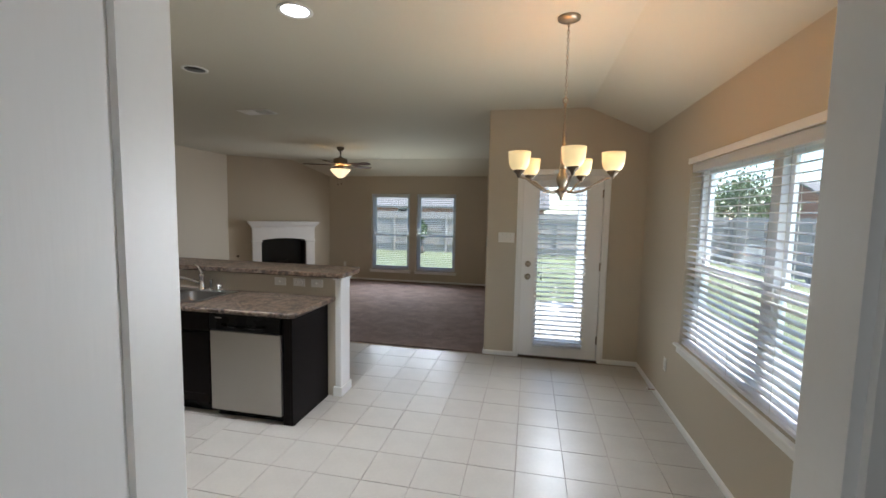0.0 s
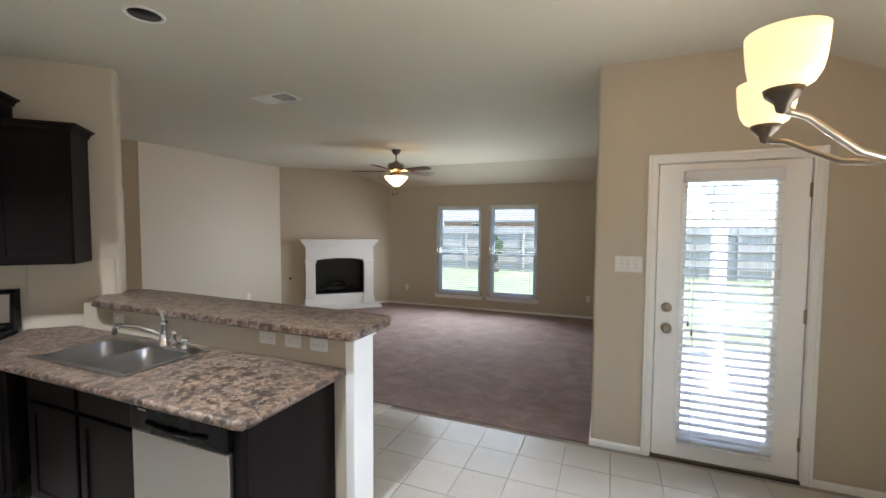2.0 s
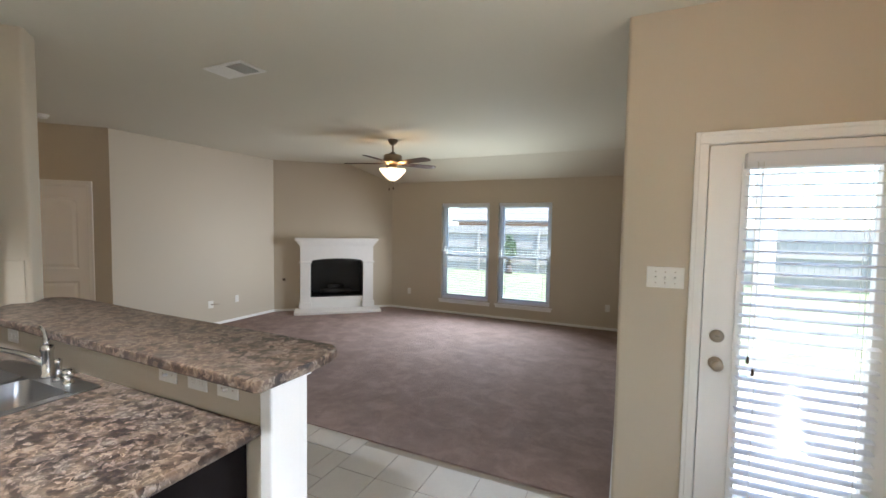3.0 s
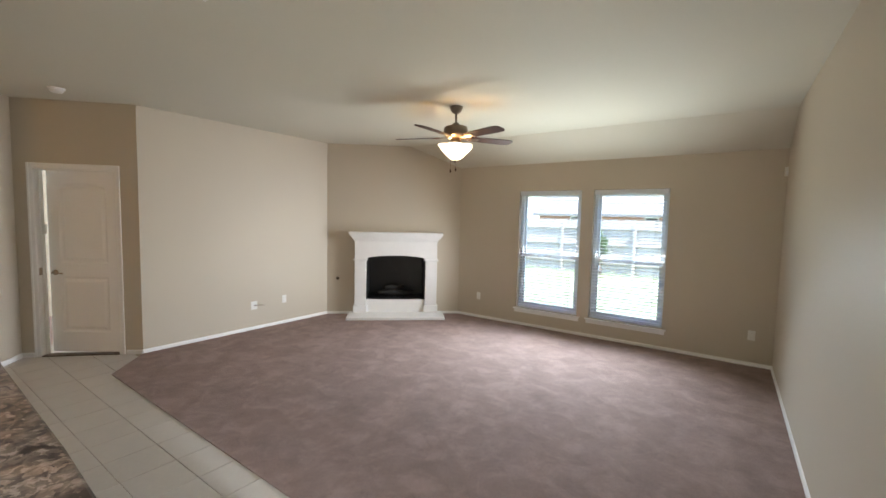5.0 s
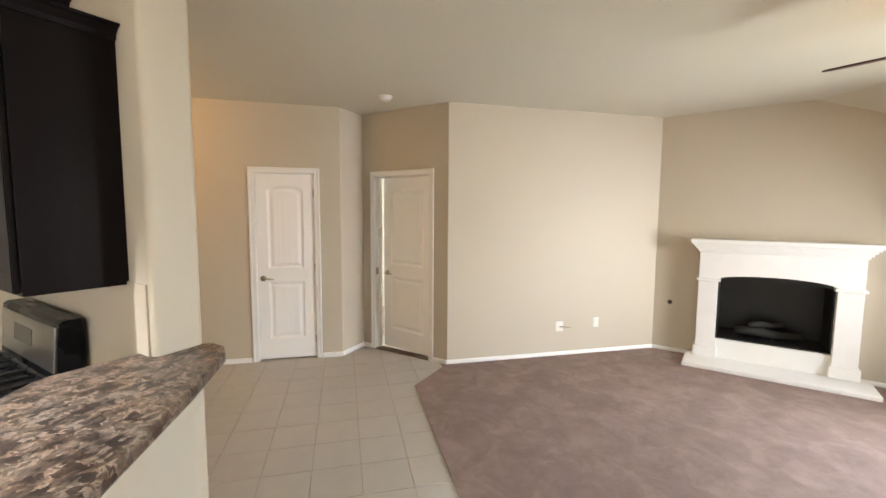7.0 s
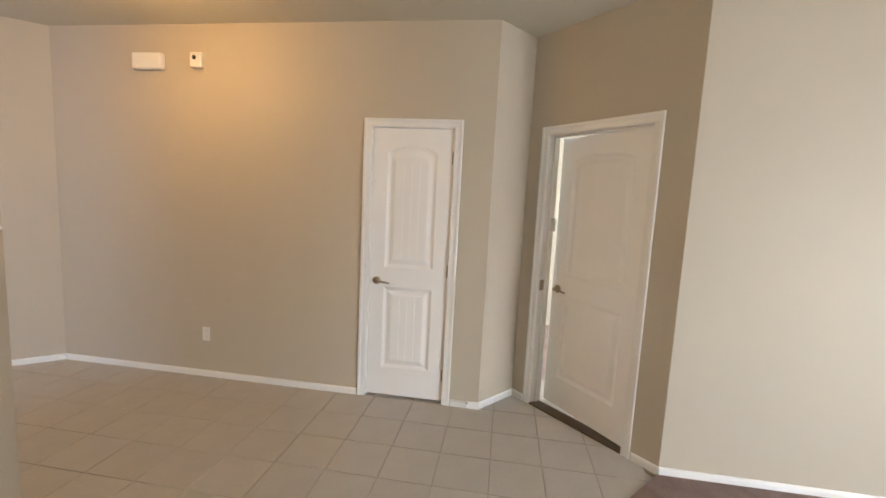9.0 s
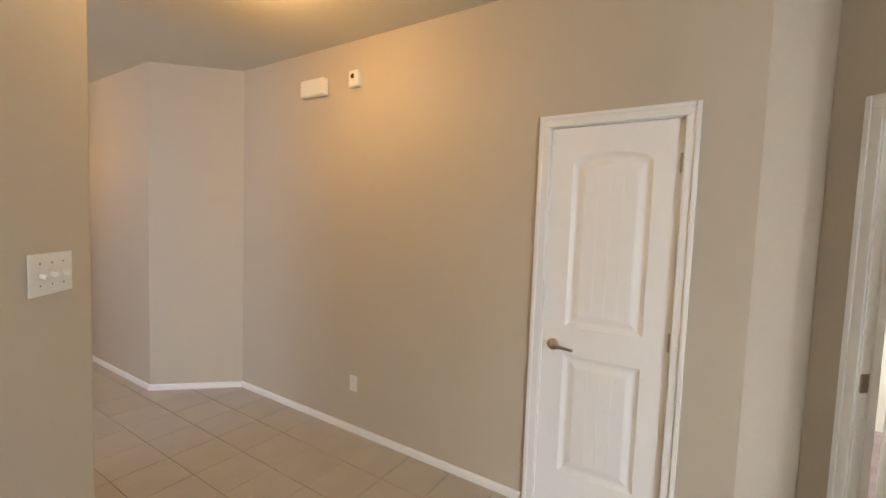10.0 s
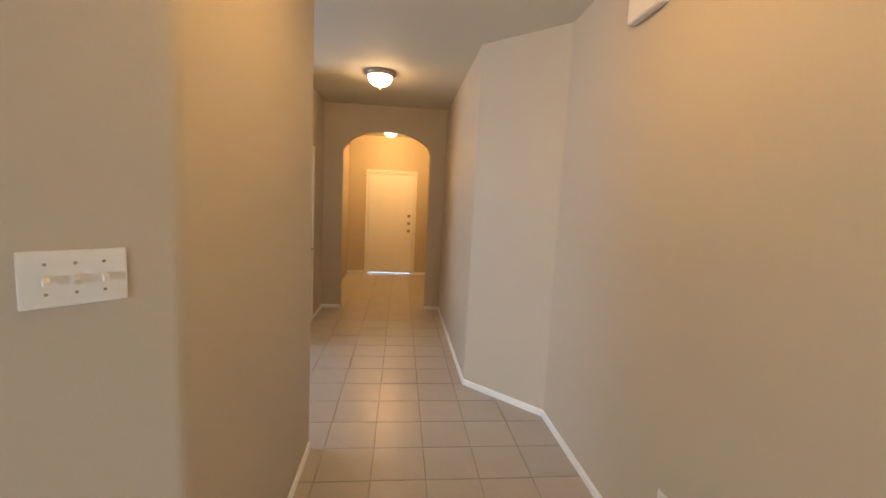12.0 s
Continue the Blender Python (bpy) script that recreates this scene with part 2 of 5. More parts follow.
SHADE = glow("lit_amber_glass_shade", (1.0, 0.77, 0.40), 0.08)
FANSHADE = glow("lit_scalloped_fan_glass", (1.0, 0.76, 0.44), 0.2)
DOME = glow("lit_frosted_dome_glass", (1.0, 0.80, 0.50), 0.5)
BULB = glow("lit_bulb", (1.0, 0.90, 0.70), 1.2)
CANLIGHT = glow("lit_recessed_lens", (0.92, 0.95, 1.0), 1.2)

# ---- building blocks ----


def add_box(bm, x0, x1, y0, y1, z0, z1, bevel=0.0, segments=2):
    made = bmesh.ops.create_cube(bm, size=1, matrix=Matrix.Translation(((x0 + x1) / 2, (y0 + y1) / 2, (z0 + z1) / 2)) @ Matrix.Diagonal((abs(x1 - x0), abs(y1 - y0), abs(z1 - z0), 1)))
    if bevel:
        edges = list({e for v in made["verts"] for e in v.link_edges})
        bmesh.ops.bevel(bm, geom=edges, offset=bevel, segments=segments, affect="EDGES", profile=0.5)
    return bm


def box(x0, x1, y0, y1, z0, z1, bevel=0.0, segments=2):
    return add_box(bmesh.new(), x0, x1, y0, y1, z0, z1, bevel, segments)


def add_extruded(bm, outline, lo, hi, axis="z", bevel=0.0):
    """An outline in the plane across the axis, drawn out from lo to hi along it."""
    def put(a, b, c):
        return {"z": (a, b, c), "y": (a, c, b), "x": (c, a, b)}[axis]
    bottom = [bm.verts.new(put(a, b, lo)) for a, b in outline]
    top = [bm.verts.new(put(a, b, hi)) for a, b in outline]
    k = len(outline)
    faces = [bm.faces.new(bottom), bm.faces.new(top)]
    faces += [bm.faces.new((bottom[i], bottom[(i + 1) % k], top[(i + 1) % k], top[i])) for i in range(k)]
    bmesh.ops.recalc_face_normals(bm, faces=faces)
    if bevel:
        edges = list({e for f in faces[:2] for e in f.edges})
        bmesh.ops.bevel(bm, geom=edges, offset=bevel, segments=2, affect="EDGES", profile=0.5)
    return bm


def extruded(outline, lo, hi, axis="z", bevel=0.0):
    return add_extruded(bmesh.new(), outline, lo, hi, axis, bevel)


def add_lathe(bm, profile, steps=24, m=Matrix.Identity(4), lobes=0, lobe_depth=0.0):
    """Turns a profile of (radius, height) about the z axis."""
    rings = []
    for r, z in profile:
        ring = []
        for i in range(steps):
            a = 2 * math.pi * i / steps
            rr = r * (1 + lobe_depth * math.cos(lobes * a)) if lobes else r
            ring.append(bm.verts.new(m @ Vector((rr * math.cos(a), rr * math.sin(a), z))))
        rings.append(ring)
    faces = []
    for a, b in zip(rings, rings[1:]):
        for i in range(steps):
            faces.append(bm.faces.new((a[i], a[(i + 1) % steps], b[(i + 1) % steps], b[i])))
    for ring, r in ((rings[0], profile[0][0]), (rings[-1], profile[-1][0])):
        if r > 1e-5:
            faces.append(bm.faces.new(ring))
    for f in faces:
        f.smooth = True
    bmesh.ops.recalc_face_normals(bm, faces=faces)
    return bm


def lathe(profile, steps=24, m=Matrix.Identity(4), lobes=0, lobe_depth=0.0):
    return add_lathe(bmesh.new(), profile, steps, m, lobes, lobe_depth)


def add_tube(bm, points, radius, steps=10):
    """A round bar along a line of points; radius may be one number or one for each point."""
    pts = [Vector(p) for p in points]
    radii = radius if isinstance(radius, (list, tuple)) else [radius] * len(pts)
    rings, side = [], None
    for i, p in enumerate(pts):
        way = (pts[min(i + 1, len(pts) - 1)] - pts[max(i - 1, 0)]).normalized()
        if side is None:
            side = way.orthogonal().normalized()
        side = (side - way * side.dot(way)).normalized()
        up = way.cross(side)
        rings.append([bm.verts.new(p + radii[i] * (math.cos(2 * math.pi * k / steps) * side + math.sin(2 * math.pi * k / steps) * up)) for k in range(steps)])
    faces = []
    for a, b in zip(rings, rings[1:]):
        for k in range(steps):
            f = bm.faces.new((a[k], a[(k + 1) % steps], b[(k + 1) % steps], b[k]))
            f.smooth = True
            faces.append(f)
    faces += [bm.faces.new(rings[0]), bm.faces.new(rings[-1])]
    bmesh.ops.recalc_face_normals(bm, faces=faces)
    return bm


def tube(points, radius, steps=10):
    return add_tube(bmesh.new(), points, radius, steps)


def mesh_of(name, bm, mat, m=None):
    if m is not None:
        bmesh.ops.transform(bm, matrix=m, verts=bm.verts)
    me = bpy.data.meshes.new(name)
    bm.to_mesh(me)
    bm.free()
    me.materials.append(mat)
    return me


def part(name, bm, mat, parent, label="", m=None):
    """One mesh under a thing or a part."""
    ob = new(name, mesh_of(name, bm, mat))
    ob.parent = parent
    if m is not None:
        ob.matrix_basis = m
    return tagged(ob, label)


def piece(name, me, parent, m):
    ob = new(name, me)
    ob.parent, ob.matrix_basis = parent, m
    return ob


def thing(name, m, label, category, group="", kind=""):
    ob = new(name)
    ob.empty_display_size = 0.1
    ob.matrix_basis = m
    return tagged(ob, label, category, group, kind)


def solid(name, bm, mat, label="", category="", m=None, kind="structure", group=""):
    ob = new(name, mesh_of(name, bm, mat))
    if m is not None:
        ob.matrix_basis = m
    return tagged(ob, label, category, group, kind)


def slab_with_openings(x0, x1, y0, y1, z0, z1, openings):
    """A wall slab in its own frame, with rectangular openings (x0, x1, z0, z1) right through it."""
    xs = sorted({x0, x1, *[o[0] for o in openings], *[o[1] for o in openings]})
    zs = sorted({z0, z1, *[o[2] for o in openings], *[o[3] for o in openings]})
    bm = bmesh.new()
    grid = {}

    def vert(i, j, y):
        key = (i, j, y)
        if key not in grid:
            grid[key] = bm.verts.new((xs[i], y, zs[j]))
        return grid[key]

    def full(i, j):
        if not (0 <= i < len(xs) - 1 and 0 <= j < len(zs) - 1):
            return False
        cx, cz = (xs[i] + xs[i + 1]) / 2, (zs[j] + zs[j + 1]) / 2
        return not any(o[0] < cx < o[1] and o[2] < cz < o[3] for o in openings)
    for i in range(len(xs) - 1):
        for j in range(len(zs) - 1):
            if not full(i, j):
                continue
            for y in (y0, y1):
                bm.faces.new((vert(i, j, y), vert(i + 1, j, y), vert(i + 1, j + 1, y), vert(i, j + 1, y)))
            for di, dj, a, b in ((-1, 0, (i, j), (i, j + 1)), (1, 0, (i + 1, j), (i + 1, j + 1)), (0, -1, (i, j), (i + 1, j)), (0, 1, (i, j + 1), (i + 1, j + 1))):
                if not full(i + di, j + dj):
                    bm.faces.new((vert(*a, y0), vert(*b, y0), vert(*b, y1), vert(*a, y1)))
    bmesh.ops.recalc_face_normals(bm, faces=bm.faces)
    return bm


def wall(name, m, x0, x1, openings=(), thick=0.12, top=2.86, mat=None, rounded=None):
    bm = slab_with_openings(x0, x1, 0, thick, -0.1, top, list(openings))
    if rounded is not None:
        edges = [e for e in bm.edges if all(abs(v.co.x - rounded) < 1e-5 and abs(v.co.y) < 1e-5 for v in e.verts)]
        bmesh.ops.bevel(bm, geom=edges, offset=0.02, segments=5, affect="EDGES", profile=0.5)
    return solid(name, bm, mat or WALL, "beige painted drywall wall", "wall", m)


# frames of the walls: x runs along the wall, -y points into the room
R2 = math.sqrt(0.5)
M_PATIO = pose(0, 4.65, 0)
M_EAST = pose(1.468, 0, 0, 0, 0, -90)          # x is -y of the world
M_FAR = pose(0, 9.16, 0)
M_LIVE_E = pose(-0.2, 4.80, 0, 0, 0, -89.4) @ pose(4.80, 0, 0)
M_LIVE_W = pose(-6.08, 0, 0, 0, 0, 90)        # x is y of the world
M_FIRE = pose(-6.08, 7.72, 0, 0, 0, 41.46)
FIRE_LONG = 2.175
M_BED = pose(-6.92, 4.29, 0, 0, 0, 45)        # the corner wall with the door ajar
BED_LONG = 1.188
M_CHAM = pose(-6.607, 4.034, 0, 0, 0, 140.7)
M_CLOSET = pose(-6.605, 0, 0, 0, 0, 90)
M_HALLCH = pose(-6.09, -0.107, 0, 0, 0, 133.9)
M_HALL_W = pose(-6.09, 0, 0, 0, 0, 90)
M_ARCH = pose(0, -2.513, 0, 0, 0, 180)        # x is -x of the world
M_FRONT = pose(0, -5.286, 0, 0, 0, 180)
M_HALL_E = pose(-4.457, 0, 0, 0, 0, -90)
M_KITCHEN = pose(-3.4525, 3.4525, 0, 0, 0, 45)  # the slanting range wall
M_SWITCH = pose(-3.62, 3.56, 0, 0, 0, 225)
M_SOUTH = pose(0, 0.425, 0, 0, 0, 180)
M_SINK = pose(0, 3.195, 0)

# ---- walls, ceiling ----
PATIO_OPEN = (0.185, 1.065, -0.01, 2.075)
wall("wall_patio_door", M_PATIO, -0.2, 1.60, [PATIO_OPEN], thick=0.15, rounded=-0.2)
EAST_WIN = [(-3.44, -2.44, 0.63, 2.03), (-2.44, -1.44, 0.63, 2.03)]
wall("wall_dining_east", M_EAST, -4.65, -0.31, [(-3.44, -1.44, 0.63, 2.03)], thick=0.15)
FAR_WIN = [(-3.375, -2.445, 0.275, 2.05), (-2.28, -1.36, 0.275, 2.05)]
wall("wall_living_north", M_FAR, -4.6, -0.05, FAR_WIN, thick=0.15)
wall("wall_living_east", M_LIVE_E, -9.16, -4.80, thick=0.15)
wall("wall_living_west", M_LIVE_W, 5.13, 7.80)
FIRE_OPEN = (0.64, 1.60, 0.262, 0.99)
wall("wall_fireplace", M_FIRE, -0.06, FIRE_LONG + 0.08, [FIRE_OPEN])
BED_OPEN = (0.175, 0.965, -0.01, 2.06)
wall("wall_bedroom_door", M_BED, -0.10, BED_LONG, [BED_OPEN])
wall("wall_chamfer", M_CHAM, 0.0, 0.41 + 0.09)
CLOSET_OPEN = (3.135, 3.768, -0.01, 2.06)
wall("wall_closet", M_CLOSET, 0.33, 4.034, [CLOSET_OPEN])
wall("wall_hall_chamfer", M_HALLCH, 0.0, 0.743 + 0.08)
wall("wall_hall_west", M_HALL_W, -5.4, -0.107)
HALL_DOOR = (1.03, 1.83, -0.01, 2.06)
wall("wall_hall_east", M_HALL_E, 0.95, 5.4, [HALL_DOOR])
FRONT_OPEN = (4.85, 5.765, -0.01, 2.055)
wall("wall_front_door", M_FRONT, 4.3, 6.25, [FRONT_OPEN], thick=0.15)
SOUTH_OPEN = (-0.585, 0.230, -0.01, 2.06)
wall("wall_south", M_SOUTH, -1.62, 1.6, [SOUTH_OPEN], thick=0.095)
kitchen_bm = extruded([(-3.51, 3.395), (-3.655, 3.512), (-4.988, 2.192), (-4.996, 0.79), (-1.6, 0.79), (-1.6, 0.91), (-4.865, 0.91), (-4.865, 2.04)], -0.1, 2.86)
upright = [e for e in kitchen_bm.edges if abs(e.verts[0].co.z - e.verts[1].co.z) > 1 and any(abs(e.verts[0].co.x - x) < 0.004 for x in (-3.51, -3.655, -4.988))]
bmesh.ops.bevel(kitchen_bm, geom=upright, offset=0.025, segments=5, affect="EDGES", profile=0.5)
solid("wall_kitchen", kitchen_bm, WALL, "beige painted slanting kitchen wall with rounded corners", "wall")
solid("wall_utility_west", box(-1.6, -1.48, -1.72, 0.79, -0.1, 2.86), WALL, "plain beige painted wall", "wall")
solid("wall_utility_east", box(1.48, 1.60, -1.72, 0.33, -0.1, 2.86), WALL, "plain beige painted wall", "wall")
solid("wall_utility_south", box(-1.6, 1.6, -1.84, -1.72, -0.1, 2.86), WALL, "plain beige painted wall", "wall")
solid("wall_study_south", box(-4.337, -1.48, -1.02, -0.90, -0.1, 2.86), WALL, "plain beige painted wall", "wall")
sky_window("study_window_daylight", pose(-2.2, -0.05, 1.4, 0, 90, 0), 1.3, 1.5, 1.9, (0.74, 0.80, 1.0))
# unseen bluish fill lamp, added to brighten the doorway; no window stands here
sky_window("utility_fill_light", pose(0.2, -1.70, 1.5, -90, 0, 180), 1.2, 1.2, 0.6)

for o in FAR_WIN:
    daylight_in(M_FAR, o, 1.6, 0.85, 1.1, 50)
for o in EAST_WIN:
    daylight_in(M_EAST, o, 0.33, 0.6, 0.7, -35)
daylight_in(M_PATIO, (0.375, 0.875, 0.2, 1.93), 0.5, 0.25, 0.8, 40)

# hallway arch
arch = [(4.45, -0.1), (4.711, -0.1), (4.711, 2.15)]
arch += [(5.2955 - 0.5845 * math.cos(math.pi * k / 20), 2.15 + 0.29 * math.sin(math.pi * k / 20)) for k in range(1, 20)]
arch += [(5.88, 2.15), (5.88, -0.1), (6.12, -0.1), (6.12, 2.86), (4.45, 2.86)]
solid("wall_arch", extruded(arch, 0, 0.13, "y"), WALL, "beige wall with an arched hallway opening", "wall", M_ARCH)

ceiling = bmesh.new()
add_box(ceiling, -7.3, 0.85, -5.5, 4.78, CEIL, CEIL + 0.1)
add_box(ceiling, -6.3, -0.06, 4.78, 8.60, CEIL, CEIL + 0.1)
add_extruded(ceiling, [(0.85, CEIL), (1.62, 2.42), (1.62, 2.54), (0.85, CEIL + 0.1)], 0.2, 4.78, "y")
add_box(ceiling, 0.85, 1.62, -1.9, 0.2, CEIL, CEIL + 0.1)
add_extruded(ceiling, [(8.60, CEIL), (9.30, 2.37), (9.30, 2.5), (8.60, CEIL + 0.1)], -6.3, -0.06, "x")
solid("ceiling", ceiling, CEILING, "beige textured ceiling sloping down at the outer walls", "ceiling")

# ---- floors ----
solid("floor", box(-7.3, 1.6, -5.45, 4.8, -0.12, -0.006), GROUT, "cream ceramic tile floor with grey grout", "floor")
floor = bpy.data.objects["floor"]
carpet_edge = [(-0.2, 4.655), (-5.60, 4.70), (-6.08, 5.13), (-6.08, 7.72), (-4.45, 9.16), (-0.2, 9.16)]
solid("subfloor", box(-6.4, 0, 4.8, 9.3, -0.12, -0.03), CONCRETE, "plain floor slab under the carpet", "floor")

carpet = bmesh.new()
add_extruded(carpet, carpet_edge, -0.03, 0.008, "z")
carpet_ob = solid("carpet_floor", carpet, CARPET, "mauve-brown cut-pile carpet with vacuum marks", "carpet")

# ---- lamps that are lit ----
for k in range(5):
    a = radians(-83 + 72 * k)
    lamp("chandelier_bulb_light", (CHAND[0] + 0.28 * math.cos(a), CHAND[1] + 0.28 * math.sin(a), 2.0), 0.27, WARM)
for k in range(3):
    a = radians(40 + 120 * k)
    lamp("fan_bulb_light", (FAN[0] + 0.115 * math.cos(a), FAN[1] + 0.115 * math.sin(a), 2.385), 0.19, (1.0, 0.56, 0.22), 0.03)
for (x, y), watts in zip(HALL_LAMPS, (0.3, 2.1, 0.95)):
    lamp("hall_bulb_light", (x, y, 2.60), watts, (1.0, 0.50, 0.14) if y < -3 else AMBER)
for x, y, lit in CANS:
    if lit:
        ob = new("recessed_spot", bpy.data.lights.new("recessed_spot", "SPOT"))
        ob.data.energy, ob.data.color, ob.data.spot_size, ob.data.spot_blend, ob.data.shadow_soft_size = 18, WHITE, radians(100), 0.6, 0.05
        ob.matrix_world = pose(x, y, 2.74)

# ---- ground outside ----
solid("ground", box(-400, 400, -400, 400, -0.5, -0.14), GRASS, "green mown lawn in sunlight", "lawn")

# ---- trim, doors, windows ----


def baseboard(m, x0, x1, openings=()):
    """White skirting along a wall's frame, interrupted at the openings."""
    cuts = sorted(openings)
    at = x0
    for a, b in [*cuts, (x1, x1)]:
        if a - at > 0.02:
            bm = extruded([(0, 0.0), (-0.012, 0.0), (-0.012, 0.034), (-0.009, 0.043), (-0.004, 0.049), (0, 0.050)], at, a, "x")
            solid("baseboard", bm, TRIM, "white painted baseboard", "baseboard", m)
        at = max(at, b)


baseboard(M_PATIO, -0.2, 1.48, [(0.153, 1.102)])
baseboard(M_EAST, -4.65, -0.43)
baseboard(M_FAR, -4.45, -0.2)
baseboard(M_LIVE_E, -9.16, -4.64)
baseboard(M_LIVE_W, 5.13, 7.72)
baseboard(M_FIRE, 0, FIRE_LONG, [(0.36, 1.90)])
baseboard(M_BED, 0, BED_LONG, [(0.12, 1.02)])
baseboard(M_CHAM, 0.0, 0.41)
baseboard(M_CLOSET, 0.43, 4.045, [(3.08, 3.822)])
baseboard(M_HALLCH, 0.0, 0.743)
baseboard(M_HALL_W, -5.28, -0.107)
baseboard(M_ARCH, 4.457, 4.711)
baseboard(M_ARCH, 5.88, 6.09)
baseboard(M_FRONT, 4.46, 6.09, [(4.79, 5.816)])
baseboard(M_HALL_E, 0.95, 2.51, [(0.97, 1.89)])
baseboard(M_SWITCH, 0.05, 1.94)
baseboard(pose(-4.996, 0, 0, 0, 0, 90) @ pose(0, 0, 0, 0, 0, 180), -2.182, -0.79)
baseboard(M_SOUTH, -1.48, 1.6, [(-0.65, 0.295)])


def casing(m, o, w=0.058, depth=0.12):
    """Moulded white trim round a door opening, and the jamb lining inside it."""
    x0, x1, top = o[0], o[1], o[3]
    bm = bmesh.new()
    for sgn, lo in ((-1, 0.0),):
        y0, y1, y2 = lo, lo + sgn * 0.010, lo + sgn * 0.017
        for a, b in ((x0 - w + 0.012, x0 + 0.012), (x1 - 0.012, x1 + w - 0.012)):
            add_box(bm, a, b, y0, y1, 0, top - 0.012, 0.003)
            c = (a, a + 0.022) if a < x0 else (b - 0.022, b)
            add_box(bm, *c, y1 - 0.001 * sgn, y2, 0, top + w - 0.012, 0.004)
        add_box(bm, x0 - w + 0.012, x1 + w - 0.012, y0, y1, top - 0.012, top + w - 0.012, 0.003)
        add_box(bm, x0 - w + 0.034, x1 + w - 0.034, y1 - 0.001 * sgn, y2, top + w - 0.034, top + w - 0.013, 0.004)
    for a, b in ((x0 - 0.0, x0 + 0.016), (x1 - 0.016, x1)):
        add_box(bm, a, b, 0.001, depth - 0.001, 0, top)
    add_box(bm, x0, x1, 0.001, depth - 0.001, top - 0.016, top)
    for a, b in ((x0 + 0.016, x0 + 0.027), (x1 - 0.027, x1 - 0.016)):
        add_box(bm, a, b, 0.052, 0.085, 0, top - 0.016)
    add_box(bm, x0 + 0.016, x1 - 0.016, 0.052, 0.085, top - 0.027, top - 0.016)
    return solid("door_trim", bm, TRIM, "white painted door casing and jamb", "door trim", m)


def lever(parent, x, z, way, mat=None):
    """A lever handle on a round rose; way is +1 or -1 along x."""
    h = part("door_handle", lathe([(0.0, 0.0), (0.031, 0.0), (0.031, 0.006), (0.024, 0.012), (0.012, 0.015), (0.012, 0.045), (0.0, 0.045)], 20, pose(x, 0, z, 90, 0, 0)), mat or NICKEL, parent, "brushed nickel lever handle")
    part("lever", tube([(x, -0.042, z), (x + 0.03 * way, -0.047, z + 0.002), (x + 0.075 * way, -0.045, z - 0.003), (x + 0.112 * way, -0.043, z - 0.008)], [0.011, 0.010, 0.008, 0.007]), mat or NICKEL, h)
    return h


def knob(name, parent, x, z, r=0.026, proud=0.06, label=""):
    return part(name, lathe([(0.0, 0.0), (0.032, 0.0), (0.032, 0.005), (0.014, 0.012), (0.012, proud * 0.5), (r, proud * 0.68), (r, proud * 0.9), (r * 0.6, proud), (0.0, proud)], 20, pose(x, 0, z, 90, 0, 0)), NICKEL, parent, label)


def hinge(parent, x, z):
    bm = tube([(x, -0.006, z - 0.045), (x, -0.006, z + 0.045)], 0.006, 8)
    add_box(bm, x - 0.012, x + 0.012, -0.004, 0.001, z - 0.044, z + 0.044)
    return part("hinge", bm, NICKEL, parent)


def arched(x0, x1, z0, z1, rise, steps=10):
    pts = [(x0, z0), (x1, z0), (x1, z1 - rise)]
    pts += [((x0 + x1) / 2 + (x1 - x0) / 2 * math.cos(math.pi * k / steps), z1 - rise + rise * math.sin(math.pi * k / steps)) for k in range(1, steps)]
    return pts + [(x0, z1 - rise)]


